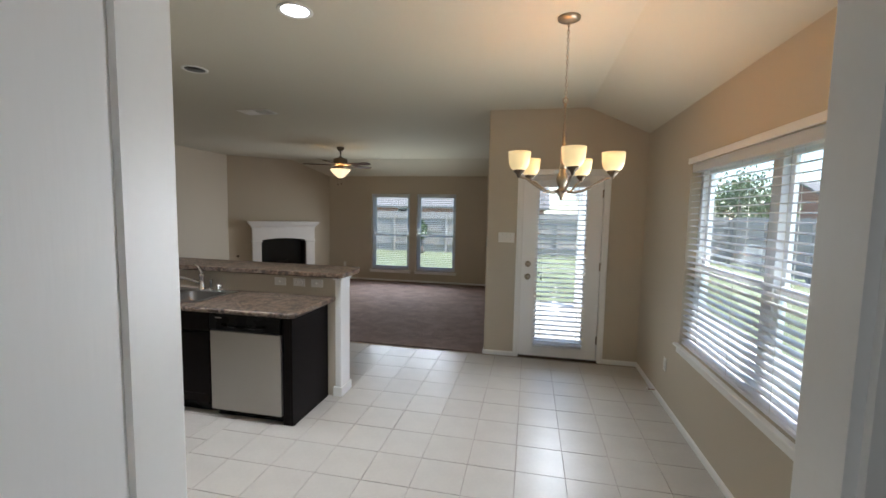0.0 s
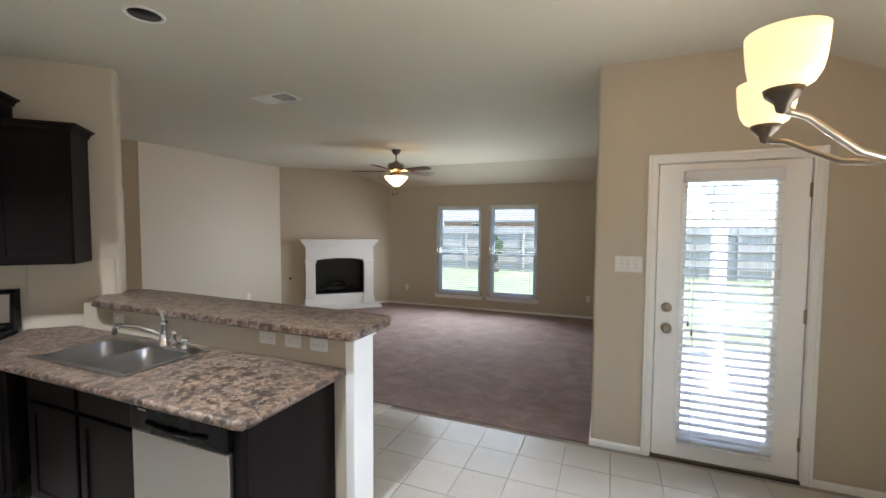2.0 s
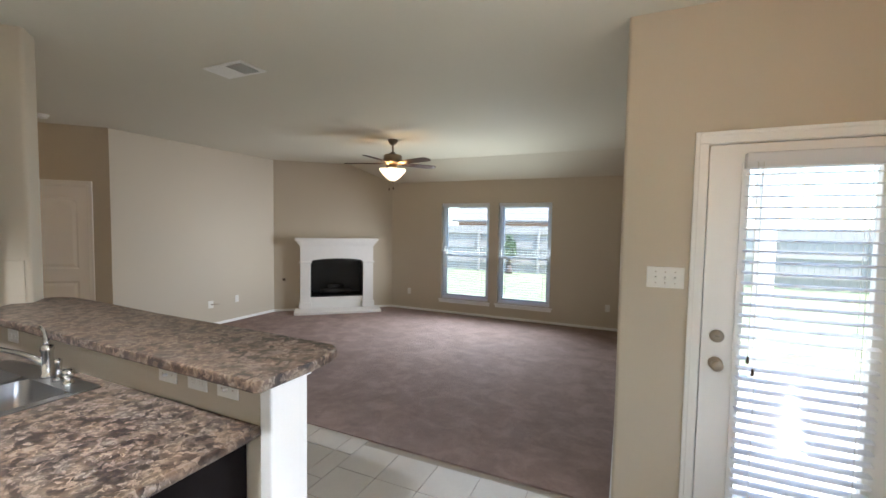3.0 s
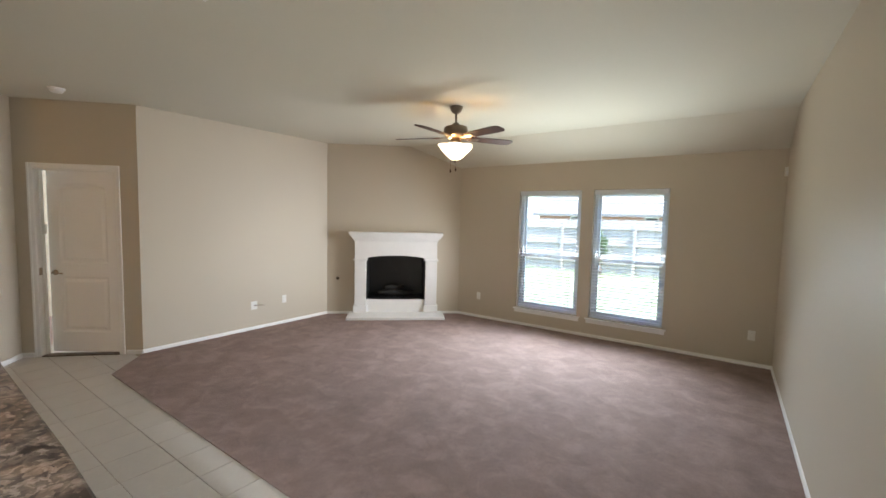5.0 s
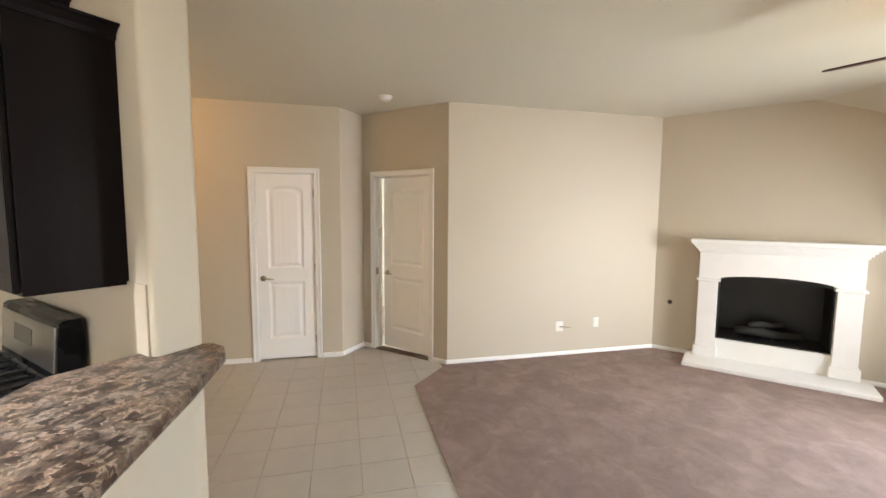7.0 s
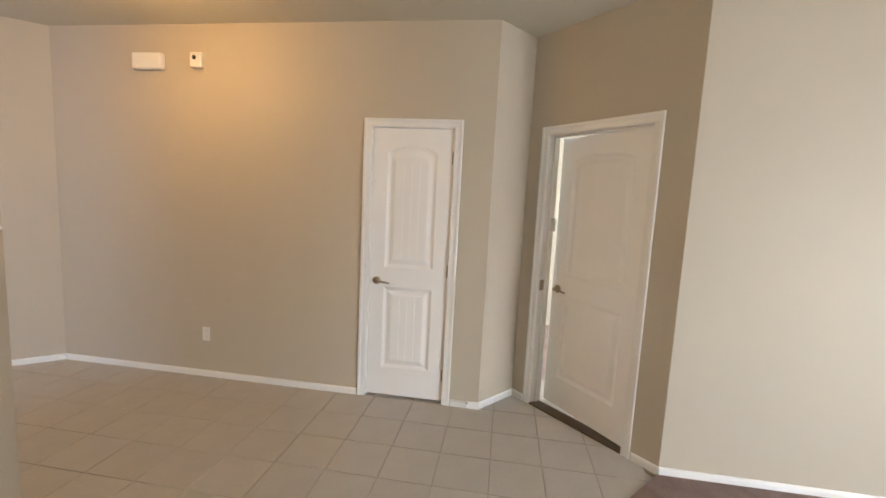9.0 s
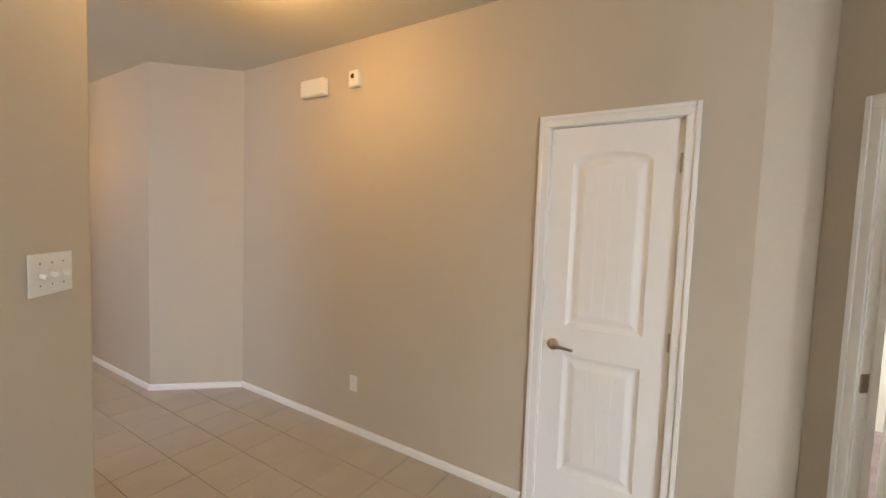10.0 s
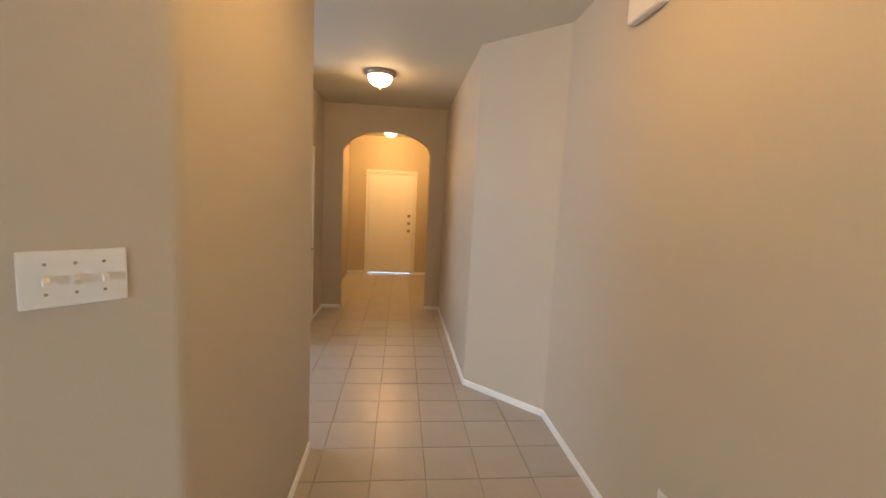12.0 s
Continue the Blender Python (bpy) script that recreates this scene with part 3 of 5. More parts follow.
def panel_leaf(name, m, w, h, label, hinge_right, gap=0.008, planked=True):
    """A moulded two-panel door leaf with an arched upper panel; x from 0 to w, face at y = 0."""
    d = thing(name, m, label, "door", kind="structure")
    stile, mid0, mid1, low, top = 0.115, 0.87, 1.02, 0.24, h - 0.13
    bm = box(0, w, 0.0125, 0.035, gap, h)
    for a, b in ((0, stile), (w - stile, w)):
        add_box(bm, a, b, 0.0, 0.013, gap, h)
    add_box(bm, stile, w - stile, 0.0, 0.013, gap, low)
    add_box(bm, stile, w - stile, 0.0, 0.013, mid0, mid1)
    rise = 0.055
    upper = [(stile, h), (stile, top - rise)] + [(w / 2 - (w / 2 - stile) * math.cos(math.pi * k / 12), top - rise + rise * math.sin(math.pi * k / 12)) for k in range(1, 12)] + [(w - stile, top - rise), (w - stile, h)]
    add_extruded(bm, upper, 0.0, 0.013, "y")
    part("leaf", bm, DOOR, d)
    for z0, z1, arch_rise in ((low, mid0, 0.0), (mid1, top, rise)):
        a, b = stile + 0.066, w - stile - 0.066
        pb, loops = bmesh.new(), []
        for off, y in ((0.0, 0.0005), (0.006, 0.004), (0.020, 0.0105), (0.028, 0.0115), (0.036, 0.010), (0.058, 0.0035), (0.066, 0.0025)):
            c, d0, e, f = stile + off, w - stile - off, z0 + off, z1 - off
            shape = arched(c, d0, e, f, arch_rise, 12) if arch_rise else [(c, e), (d0, e), (d0, f), (c, f)]
            loops.append([pb.verts.new((x, y, z)) for x, z in shape])
        for outer, inner in zip(loops, loops[1:]):
            for k in range(len(outer)):
                pb.faces.new((outer[k - 1], outer[k], inner[k], inner[k - 1]))
        pb.faces.new(loops[-1])
        bmesh.ops.recalc_face_normals(pb, faces=pb.faces)
        if next(iter(reversed(list(pb.faces)))).normal.y > 0:
            bmesh.ops.reverse_faces(pb, faces=pb.faces)
        if planked:
            n = 4
            for k in range(1, n):
                x = a + (b - a) * k / n
                add_box(pb, x - 0.003, x + 0.003, 0.0013, 0.003, z0 + 0.068, z1 - 0.068 - arch_rise, 0.001, 1)
        part("panel", pb, DOOR, d)
    lever(d, w - 0.06 if not hinge_right else 0.06, 0.915, -1 if not hinge_right else 1)
    for z in (0.22, 1.02, h - 0.2):
        hinge(d, w + 0.004 if hinge_right else -0.004, z)
    return d


# closet door, shut
casing(M_CLOSET, CLOSET_OPEN)
panel_leaf("door_closet", M_CLOSET @ pose(CLOSET_OPEN[0] + 0.0175, 0.014, 0), CLOSET_OPEN[1] - CLOSET_OPEN[0] - 0.035, 2.0415, "white two-panel closet door, shut, with nickel lever", True, gap=0.02)
# bedroom door, ajar: hinged at its far end and swung away from the camera
casing(M_BED, BED_OPEN)
leaf_w = BED_OPEN[1] - BED_OPEN[0] - 0.04
panel_leaf("door_bedroom", M_BED @ pose(BED_OPEN[1] - 0.02, 0.05, 0) @ pose(0, 0, 0, 0, 0, -7.5) @ pose(-leaf_w, 0, 0), leaf_w, 2.035, "white two-panel bedroom door standing slightly ajar", True, gap=0.015, planked=False)
solid("threshold", box(BED_OPEN[0], BED_OPEN[1], -0.005, 0.10, -0.006, 0.010, 0.004), BRONZE, "dark strip under the bedroom door", "threshold", M_BED)
latch = thing("strike_plate", M_BED @ pose(BED_OPEN[0] + 0.018, 0.03, 0.94), "small dark nickel strike plate on the jamb", "strike plate")
part("plate", box(-0.002, 0.003, -0.022, 0.022, -0.04, 0.04, 0.002), NICKEL, latch)
alarm = thing("door_sensor", M_BED @ pose(BED_OPEN[0] + 0.045, 0.075, 1.40), "small white door alarm contact", "sensor")
part("housing", box(-0.016, 0.016, -0.012, 0.012, -0.05, 0.05, 0.004), PLASTIC, alarm)
# hall side door, shut, seen edge on
casing(M_HALL_E, HALL_DOOR)
panel_leaf("door_hall", M_HALL_E @ pose(HALL_DOOR[0] + 0.02, 0.014, 0), HALL_DOOR[1] - HALL_DOOR[0] - 0.04, 2.035, "white two-panel hall door, shut", False)
# utility door, open flat against the side
casing(M_SOUTH, SOUTH_OPEN, depth=0.095)
panel_leaf("door_utility", pose(-0.217, 0.310, 0, 0, 0, -90) @ pose(0, -0.0, 0), 0.76, 2.035, "white two-panel door standing wide open", False)

# front door
casing(M_FRONT, FRONT_OPEN, w=0.065)
front = thing("door_front", M_FRONT @ pose(FRONT_OPEN[0] + 0.02, 0.03, 0), "white six-panel front door lit by warm lamps", "door", kind="structure")
fw = FRONT_OPEN[1] - FRONT_OPEN[0] - 0.04
part("leaf", box(0, fw, 0.0, 0.045, 0.022, 2.03), DOOR, front)
for z0, z1 in ((0.25, 0.80), (0.92, 1.45), (1.57, 1.85)):
    for x0, x1 in ((0.12, fw / 2 - 0.05), (fw / 2 + 0.05, fw - 0.12)):
        bm = bmesh.new()
        for a, b, c, d in ((x0, x1, z0, z0 + 0.012), (x0, x1, z1 - 0.012, z1), (x0, x0 + 0.012, z0 + 0.012, z1 - 0.012), (x1 - 0.012, x1, z0 + 0.012, z1 - 0.012)):
            add_box(bm, a, b, -0.006, 0.0, c, d, 0.002)
        add_box(bm, x0 + 0.035, x1 - 0.035, -0.004, 0.0, z0 + 0.035, z1 - 0.035, 0.003)
        part("panel", bm, DOOR, front)
knob("door_handle", front, fw - 0.07, 0.90, 0.028)
knob("deadbolt", front, fw - 0.07, 1.055, 0.022, 0.03)
knob("deadbolt", front, fw - 0.07, 1.205, 0.022, 0.03)
solid("threshold", box(FRONT_OPEN[0], FRONT_OPEN[1], 0.0, 0.15, -0.006, 0.008), BRONZE, "dark metal front door sill", "threshold", M_FRONT)

# blinds


def blind(m, x0, x1, z0, z1, tilt, label, group, pitch=0.0435, depth=0.05, valance=0.065, tapes=2):
    """A horizontal slat blind hanging in the frame: head rail, slats, bottom rail, cords."""
    b = thing("window_blind", m, label, "blind", group)
    part("head_rail", box(x0, x1, -0.030, 0.030, z1 - valance, z1, 0.005), SLAT, b)
    w = x1 - x0 - 0.008
    bm = bmesh.new()
    rows = [bm.verts.new((sx * w / 2, depth * (k / 4 - 0.5), 0.0035 * (1 - (k / 2 - 1) ** 2) + dz)) for dz in (0.0, -0.0025) for sx in (-1, 1) for k in range(5)]
    for base in (0, 10):
        for k in range(4):
            bm.faces.new((rows[base + k], rows[base + k + 1], rows[base + 5 + k + 1], rows[base + 5 + k]))
    for a, c in ((0, 10), (4, 14)):
        bm.faces.new((rows[a], rows[a + 5], rows[c + 5], rows[c]))
    bmesh.ops.recalc_face_normals(bm, faces=bm.faces)
    me = mesh_of("slat", bm, SLAT)
    top, low = z1 - valance - 0.03, z0 + 0.05
    n = int((top - low) / pitch)
    for k in range(n + 1):
        piece("slat", me, b, pose((x0 + x1) / 2, 0, top - k * (top - low) / n, tilt, 0, 0))
    part("bottom_rail", box(x0 + 0.004, x1 - 0.004, -0.024, 0.024, z0 + 0.006, z0 + 0.028, 0.004), SLAT, b)
    for k in range(tapes):
        x = x0 + (x1 - x0) * (0.14 + 0.72 * k / max(1, tapes - 1))
        for y in (-0.026, 0.026):
            part("ladder_cord", tube([(x, y, z0 + 0.02), (x, y, z1 - 0.05)], 0.0012, 5), CORD, b)
    return b


def window(name, m, o, label, sill=None):
    """A single-hung window in its opening: frame, two sashes, panes, sill and apron."""
    x0, x1, z0, z1 = o
    w = thing(name, m, label, "window", kind="structure")
    bm = bmesh.new()
    f, y0, y1 = 0.045, 0.075, 0.145
    for a, b in ((x0, x0 + f), (x1 - f, x1)):
        add_box(bm, a, b, y0, y1, z0, z1, 0.003)
    add_box(bm, x0 + f, x1 - f, y0, y1, z0, z0 + f, 0.003)
    add_box(bm, x0 + f, x1 - f, y0, y1, z1 - f, z1, 0.003)
    part("window_frame", bm, VINYL, w)
    mid = (z0 + z1) / 2 - 0.08
    for lo, hi, ya in ((z0 + f, mid + 0.025, 0.088), (mid - 0.02, z1 - f, 0.112)):
        sb, s = bmesh.new(), 0.036
        for a, b in ((x0 + f, x0 + f + s), (x1 - f - s, x1 - f)):
            add_box(sb, a, b, ya, ya + 0.024, lo, hi, 0.002)
        for a, b in ((lo, lo + s), (hi - s, hi)):
            add_box(sb, x0 + f + s, x1 - f - s, ya, ya + 0.024, a, b, 0.002)
        sash = part("sash", sb, VINYL, w)
        pane = part("pane", box(x0 + f + s, x1 - f - s, ya + 0.010, ya + 0.014, lo + s, hi - s), PANE, sash, "clear glass pane")
        pane.visible_shadow = False
    part("sash_lock", box((x0 + x1) / 2 - 0.03, (x0 + x1) / 2 + 0.03, 0.072, 0.090, mid + 0.018, mid + 0.030, 0.003), VINYL, w)
    x0, x1 = sill or (x0, x1)
    if x1 > x0:
        part("window_sill", box(x0 - 0.045, x1 + 0.045, -0.035, 0.073, z0 - 0.022, z0 - 0.002, 0.006), TRIM, w, "white painted sill")
        part("apron", box(x0 - 0.03, x1 + 0.03, -0.012, 0.0, z0 - 0.072, z0 - 0.022, 0.003), TRIM, w)
    return w


for i, o in enumerate(FAR_WIN):
    window("window_%d" % (i + 1), M_FAR, o, "white vinyl single-hung living room window")
    blind(M_FAR @ pose(0, 0.036, 0), o[0] + 0.008, o[1] - 0.008, o[2], o[3] - 0.002, 0, "white slat blind lowered with open slats", "living room blinds")
for i, o in enumerate(EAST_WIN):
    window("window_%d" % (i + 3), M_EAST, o, "white vinyl single-hung dining window, one of a pair", [(-3.44, -1.44), (0, 0)][i])
blind(M_EAST @ pose(0, 0.036, 0), -3.432, -1.448, 0.63, 2.028, 5, "wide white slat blind lowered with open slats", "dining room blinds", pitch=0.046, tapes=4)
part("window_head_trim", box(-3.47, -1.41, -0.014, -0.0005, 2.03, 2.075, 0.004), TRIM, bpy.data.objects["window_3"])

# patio door
casing(M_PATIO, PATIO_OPEN, w=0.06)
patio = thing("door_patio", M_PATIO @ pose(0, 0.012, 0), "white full-glass patio door, shut, with nickel hardware", "door", kind="structure")
px0, px1 = 0.207, 1.043
gx0, gx1, gz0, gz1 = 0.375, 0.875, 0.20, 1.93
part("leaf", slab_with_openings(px0, px1, 0, 0.044, 0.02, 2.055, [(gx0, gx1, gz0, gz1)]), DOOR, patio)
lite = bmesh.new()
for a, b, c, d in ((gx0 - 0.03, gx0 + 0.004, gz0 - 0.03, gz1 + 0.03), (gx1 - 0.004, gx1 + 0.03, gz0 - 0.03, gz1 + 0.03), (gx0 + 0.004, gx1 - 0.004, gz0 - 0.03, gz0 + 0.004), (gx0 + 0.004, gx1 - 0.004, gz1 - 0.004, gz1 + 0.03)):
    add_box(lite, a, b, -0.012, 0.0, c, d, 0.004)
part("glazing_bead", lite, DOOR, patio)
pane = part("pane", box(gx0, gx1, 0.02, 0.025, gz0, gz1), PANE, patio, "clear glass pane")
pane.visible_shadow = False
part("door_handle", lathe([(0.0, 0.0), (0.034, 0.0), (0.034, 0.006), (0.014, 0.012), (0.012, 0.03), (0.027, 0.042), (0.029, 0.055), (0.018, 0.066), (0.0, 0.067)], 24, pose(0.275, 0, 0.928, 90, 0, 0)), NICKEL, patio, "round brushed nickel door knob")
part("deadbolt", lathe([(0.0, 0.0), (0.033, 0.0), (0.033, 0.010), (0.020, 0.022), (0.0, 0.022)], 24, pose(0.275, 0, 1.072, 90, 0, 0)), NICKEL, patio)
part("thumb_turn", box(0.262, 0.288, -0.036, -0.02, 1.066, 1.078, 0.004), NICKEL, patio)
for z in (0.25, 1.07, 1.86):
    hinge(patio, 1.046, z)
solid("threshold", box(PATIO_OPEN[0], PATIO_OPEN[1], -0.006, 0.15, -0.006, 0.018, 0.005), BRONZE, "dark bronze patio door threshold", "threshold", M_PATIO)
blind(M_PATIO @ pose(0, -0.035, 0), 0.352, 0.893, 0.135, 2.0, 9, "white slat blind on the patio door, slats open", "patio door blind", pitch=0.052, depth=0.048, valance=0.075)
wand = thing("blind_cord", M_PATIO @ pose(0.395, -0.07, 0.0), "pale blind pull cords with small tassels", "blind cord")
for dx, z in ((0.0, 1.00), (0.022, 0.94)):
    part("cord", tube([(dx, 0, z), (dx, 0, 1.95)], 0.0015, 5), CORD, wand)
    part("tassel", lathe([(0.0, -0.035), (0.008, -0.03), (0.005, 0.0), (0.0, 0.004)], 10, pose(dx, 0, z)), BRONZE, wand)
part("hook", box(-0.004, 0.026, 0.0, 0.008, 1.945, 1.955), SLAT, wand)

# ---- kitchen ----
CT = 0.885
solid("half_wall", extruded([(-1.345, 3.195), (-1.345, 3.36), (-3.15, 3.36), (-3.60, 3.48), (-3.60, 3.195)], -0.1, 1.0635), WALL, "beige half wall behind the sink counter", "wall")
post = thing("bar_post", pose(0, 0, 0), "white painted square post ending the half wall", "post", kind="structure")
part("shaft", box(-1.345, -1.288, 3.187, 3.370, 0, 1.0635, 0.008), TRIM, post)
part("base", box(-1.36, -1.276, 3.175, 3.383, 0, 0.085, 0.006), TRIM, post)
part("capital", box(-1.36, -1.276, 3.175, 3.383, 1.03, 1.0635, 0.006), TRIM, post)
baseboard(pose(0, 3.36, 0, 0, 0, 180), 1.36, 3.15)

bar = [(-1.245, 3.075), (-1.225, 3.09), (-1.218, 3.34), (-1.228, 3.44), (-1.250, 3.50), (-1.29, 3.535), (-1.80, 3.558), (-2.60, 3.575), (-3.20, 3.615), (-3.53, 3.620), (-3.61, 3.595), (-3.66, 3.545), (-3.66, 3.49), (-3.59, 3.32), (-3.40, 3.135), (-3.35, 3.115)]
solid("bar_top", extruded(bar, 1.064, 1.106, "z", 0.008), LAMINATE, "brown granite-look laminate raised bar top", "bar top", kind="thing")

sx0, sx1, sy0, sy1 = -3.06, -2.265, 2.67, 3.13


def sheet_with_hole(outline, hole, z0, z1):
    """A flat slab with one opening through it."""
    bm = bmesh.new()
    edges = []
    for loop_pts in (outline, hole):
        vs = [bm.verts.new((x, y, z1)) for x, y in loop_pts]
        edges += [bm.edges.new((vs[i], vs[(i + 1) % len(vs)])) for i in range(len(vs))]
    made = bmesh.ops.triangle_fill(bm, edges=edges, use_beauty=True)
    faces = [f for f in made["geom"] if isinstance(f, bmesh.types.BMFace)]
    low = bmesh.ops.extrude_face_region(bm, geom=faces)
    bmesh.ops.translate(bm, vec=(0, 0, z0 - z1), verts=[v for v in low["geom"] if isinstance(v, bmesh.types.BMVert)])
    bmesh.ops.recalc_face_normals(bm, faces=bm.faces)
    return bm


counter = thing("countertop", pose(0, 0, 0), "brown granite-look laminate countertop with rounded edge", "countertop")
outline = [(-3.298, 2.412), (-3.157, 2.553), (-1.358, 2.553), (-1.358, 3.193), (-3.70, 3.193), (-3.89, 3.003)]
part("top", sheet_with_hole(outline, [(sx0, sy0), (sx1, sy0), (sx1, sy1), (sx0, sy1)], CT - 0.038, CT), LAMINATE, counter)
part("edge", tube([(-3.300, 2.410, CT - 0.019), (-3.225, 2.485, CT - 0.019), (-3.157, 2.553, CT - 0.019), (-2.6, 2.553, CT - 0.019), (-1.39, 2.553, CT - 0.019), (-1.366, 2.560, CT - 0.019), (-1.356, 2.583, CT - 0.019), (-1.356, 3.193, CT - 0.019)], 0.0192, 12), LAMINATE, counter)
solid("backsplash", box(-0.62, -0.112, -0.008, -0.0005, CT, 1.37, 0.003), WALL, "beige backsplash panel behind the corner counter", "backsplash", M_KITCHEN)

# sink
sink = thing("kitchen_sink", pose((sx0 + sx1) / 2, (sy0 + sy1) / 2, CT), "stainless steel double-bowl drop-in kitchen sink", "sink")
hw, hd = (sx1 - sx0) / 2, (sy1 - sy0) / 2
bowls = [(-hw + 0.03, -0.018, -hd + 0.03, hd - 0.085), (0.018, hw - 0.03, -hd + 0.03, hd - 0.085)]
xs = sorted({-hw - 0.012, hw + 0.012, *[v for b in bowls for v in b[:2]]})
deck = bmesh.new()
for a, b, c, d in ((-hw - 0.012, hw + 0.012, -hd - 0.012, -hd + 0.03), (-hw - 0.012, hw + 0.012, hd - 0.085, hd + 0.012), (-hw - 0.012, -hw + 0.03, -hd + 0.03, hd - 0.085), (-0.018, 0.018, -hd + 0.03, hd - 0.085), (hw - 0.03, hw + 0.012, -hd + 0.03, hd - 0.085)):
    add_box(deck, a, b, c, d, 0.0005, 0.006, 0.002)
part("rim", deck, SINK, sink)


def bowl(x0, x1, y0, y1, deep):
    bm, rings = bmesh.new(), []
    for inset, z, r in ((0.0, 0.005, 0.05), (0.004, -0.01, 0.05), (0.012, -deep * 0.8, 0.055), (0.03, -deep * 0.96, 0.06), (0.07, -deep, 0.05)):
        ring = []
        for cx, cy, a0 in ((x1 - inset - r, y1 - inset - r, 0), (x0 + inset + r, y1 - inset - r, 90), (x0 + inset + r, y0 + inset + r, 180), (x1 - inset - r, y0 + inset + r, 270)):
            for k in range(6):
                a = radians(a0 + 18 * k)
                ring.append(bm.verts.new((cx + r * math.cos(a), cy + r * math.sin(a), z)))
        rings.append(ring)
    for a, b in zip(rings, rings[1:]):
        for k in range(len(a)):
            bm.faces.new((a[k], b[k], b[(k + 1) % len(a)], a[(k + 1) % len(a)])).smooth = True
    bm.faces.new(rings[-1])
    return bm


for b in bowls:
    ob = part("bowl", bowl(*b, 0.17), SINK, sink)
    part("drain", lathe([(0.0, 0.001), (0.022, 0.001), (0.036, 0.004), (0.042, 0.002), (0.042, 0.0)], 20, pose((b[0] + b[1]) / 2, (b[2] + b[3]) / 2, -0.17)), CHROME, ob)

faucet = thing("kitchen_faucet", pose(-2.590, 3.093, CT + 0.005), "chrome single-lever kitchen faucet with long spout", "faucet")
part("base", lathe([(0.0, 0.0), (0.030, 0.0), (0.030, 0.012), (0.024, 0.022), (0.022, 0.12), (0.026, 0.13), (0.024, 0.150), (0.0, 0.158)], 20), CHROME, faucet)
part("spout", tube([(-0.01, 0, 0.06), (-0.06, -0.02, 0.085), (-0.13, -0.05, 0.11), (-0.21, -0.085, 0.125), (-0.26, -0.105, 0.118), (-0.275, -0.112, 0.10)], [0.017, 0.014, 0.012, 0.011, 0.012, 0.014], 12), CHROME, faucet)
part("spray_tip", lathe([(0.0, 0.0), (0.014, 0.0), (0.016, 0.01), (0.013, 0.032), (0.0, 0.032)], 14, pose(-0.278, -0.113, 0.068)), BRONZE, faucet, "dark aerator tip")
part("lever", tube([(0.0, 0.0, 0.148), (-0.012, 0.004, 0.175), (-0.040, 0.008, 0.205), (-0.078, 0.010, 0.224), (-0.095, 0.011, 0.227)], [0.014, 0.012, 0.009, 0.007, 0.006]), CHROME, faucet)
spray = thing("side_sprayer", pose(-2.495, 3.093, CT + 0.005), "chrome side sprayer beside the faucet", "sprayer")
part("collar", lathe([(0.0, 0.0), (0.023, 0.0), (0.021, 0.012), (0.014, 0.02), (0.0, 0.02)], 16), CHROME, spray)
part("head", lathe([(0.0, 0.018), (0.012, 0.018), (0.011, 0.06), (0.016, 0.085), (0.014, 0.10), (0.0, 0.105)], 16), CHROME, spray)
soap = thing("soap_dispenser", pose(-2.412, 3.093, CT + 0.005), "short chrome soap dispenser by the sink", "soap dispenser")
part("body", lathe([(0.0, 0.0), (0.024, 0.0), (0.022, 0.010), (0.015, 0.016), (0.015, 0.035), (0.024, 0.038), (0.024, 0.062), (0.018, 0.068), (0.0, 0.068)], 16), CHROME, soap)


def cabinet_door(parent, m, w, h, name="door", flat=False):
    """A framed cabinet front: rails and stiles round a sunken panel; x 0 to w, z 0 to h, face at y = 0."""
    s = min(0.055, h * 0.28)
    if flat:
        return part(name, box(0, w, 0, 0.019, 0, h, 0.004), ESPRESSO, parent, m=m)
    bm = slab_with_openings(0, w, 0, 0.019, 0, h, [(s, w - s, s, h - s)])
    bmesh.ops.bevel(bm, geom=[e for e in bm.edges if len(e.link_faces) == 2 and e.calc_face_angle(0) > 1], offset=0.003, segments=2, affect="EDGES")
    d = part(name, bm, ESPRESSO, parent, m=m)
    pb = extruded([(s - 0.003, s - 0.003), (w - s + 0.003, s - 0.003), (w - s + 0.003, h - s + 0.003), (s - 0.003, h - s + 0.003)], 0.009, 0.018, "y")
    part("panel", pb, ESPRESSO, d)
    return d


FRONT_Y = 2.628
base_top = CT - 0.040
sinkcab = thing("sink_base_cabinet", pose(-3.067, FRONT_Y, 0), "espresso wood sink base cabinet with two doors", "cabinet", "kitchen base cabinets")
part("body", box(0, 0.965, 0.019, 0.545, 0.095, 0.70), ESPRESSO, sinkcab)
part("top_rail", box(0, 0.965, 0.0195, 0.05, 0.70, base_top), ESPRESSO, sinkcab)
part("toe_kick", box(0, 0.965, 0.075, 0.09, 0, 0.095), BLACK, sinkcab)
for x in (0.055, 0.515):
    cabinet_door(sinkcab, pose(x, 0, 0.115), 0.43, 0.545)
    cabinet_door(sinkcab, pose(x, 0, 0.682), 0.43, 0.145, "false_drawer_front", True)
washer = thing("dishwasher", pose(-2.097, FRONT_Y - 0.024, 0), "stainless steel dishwasher with black control strip", "dishwasher")
part("tub", box(0.004, 0.606, 0.03, 0.57, 0.09, base_top), BLACK, washer)
part("door", box(0.004, 0.606, 0.0, 0.03, 0.072, 0.697, 0.006), STEEL, washer, "stainless steel door")
ctl = box(0.004, 0.606, -0.004, 0.03, 0.702, base_top - 0.004, 0.006)
part("control_panel", ctl, BLACK, washer, "black control panel")
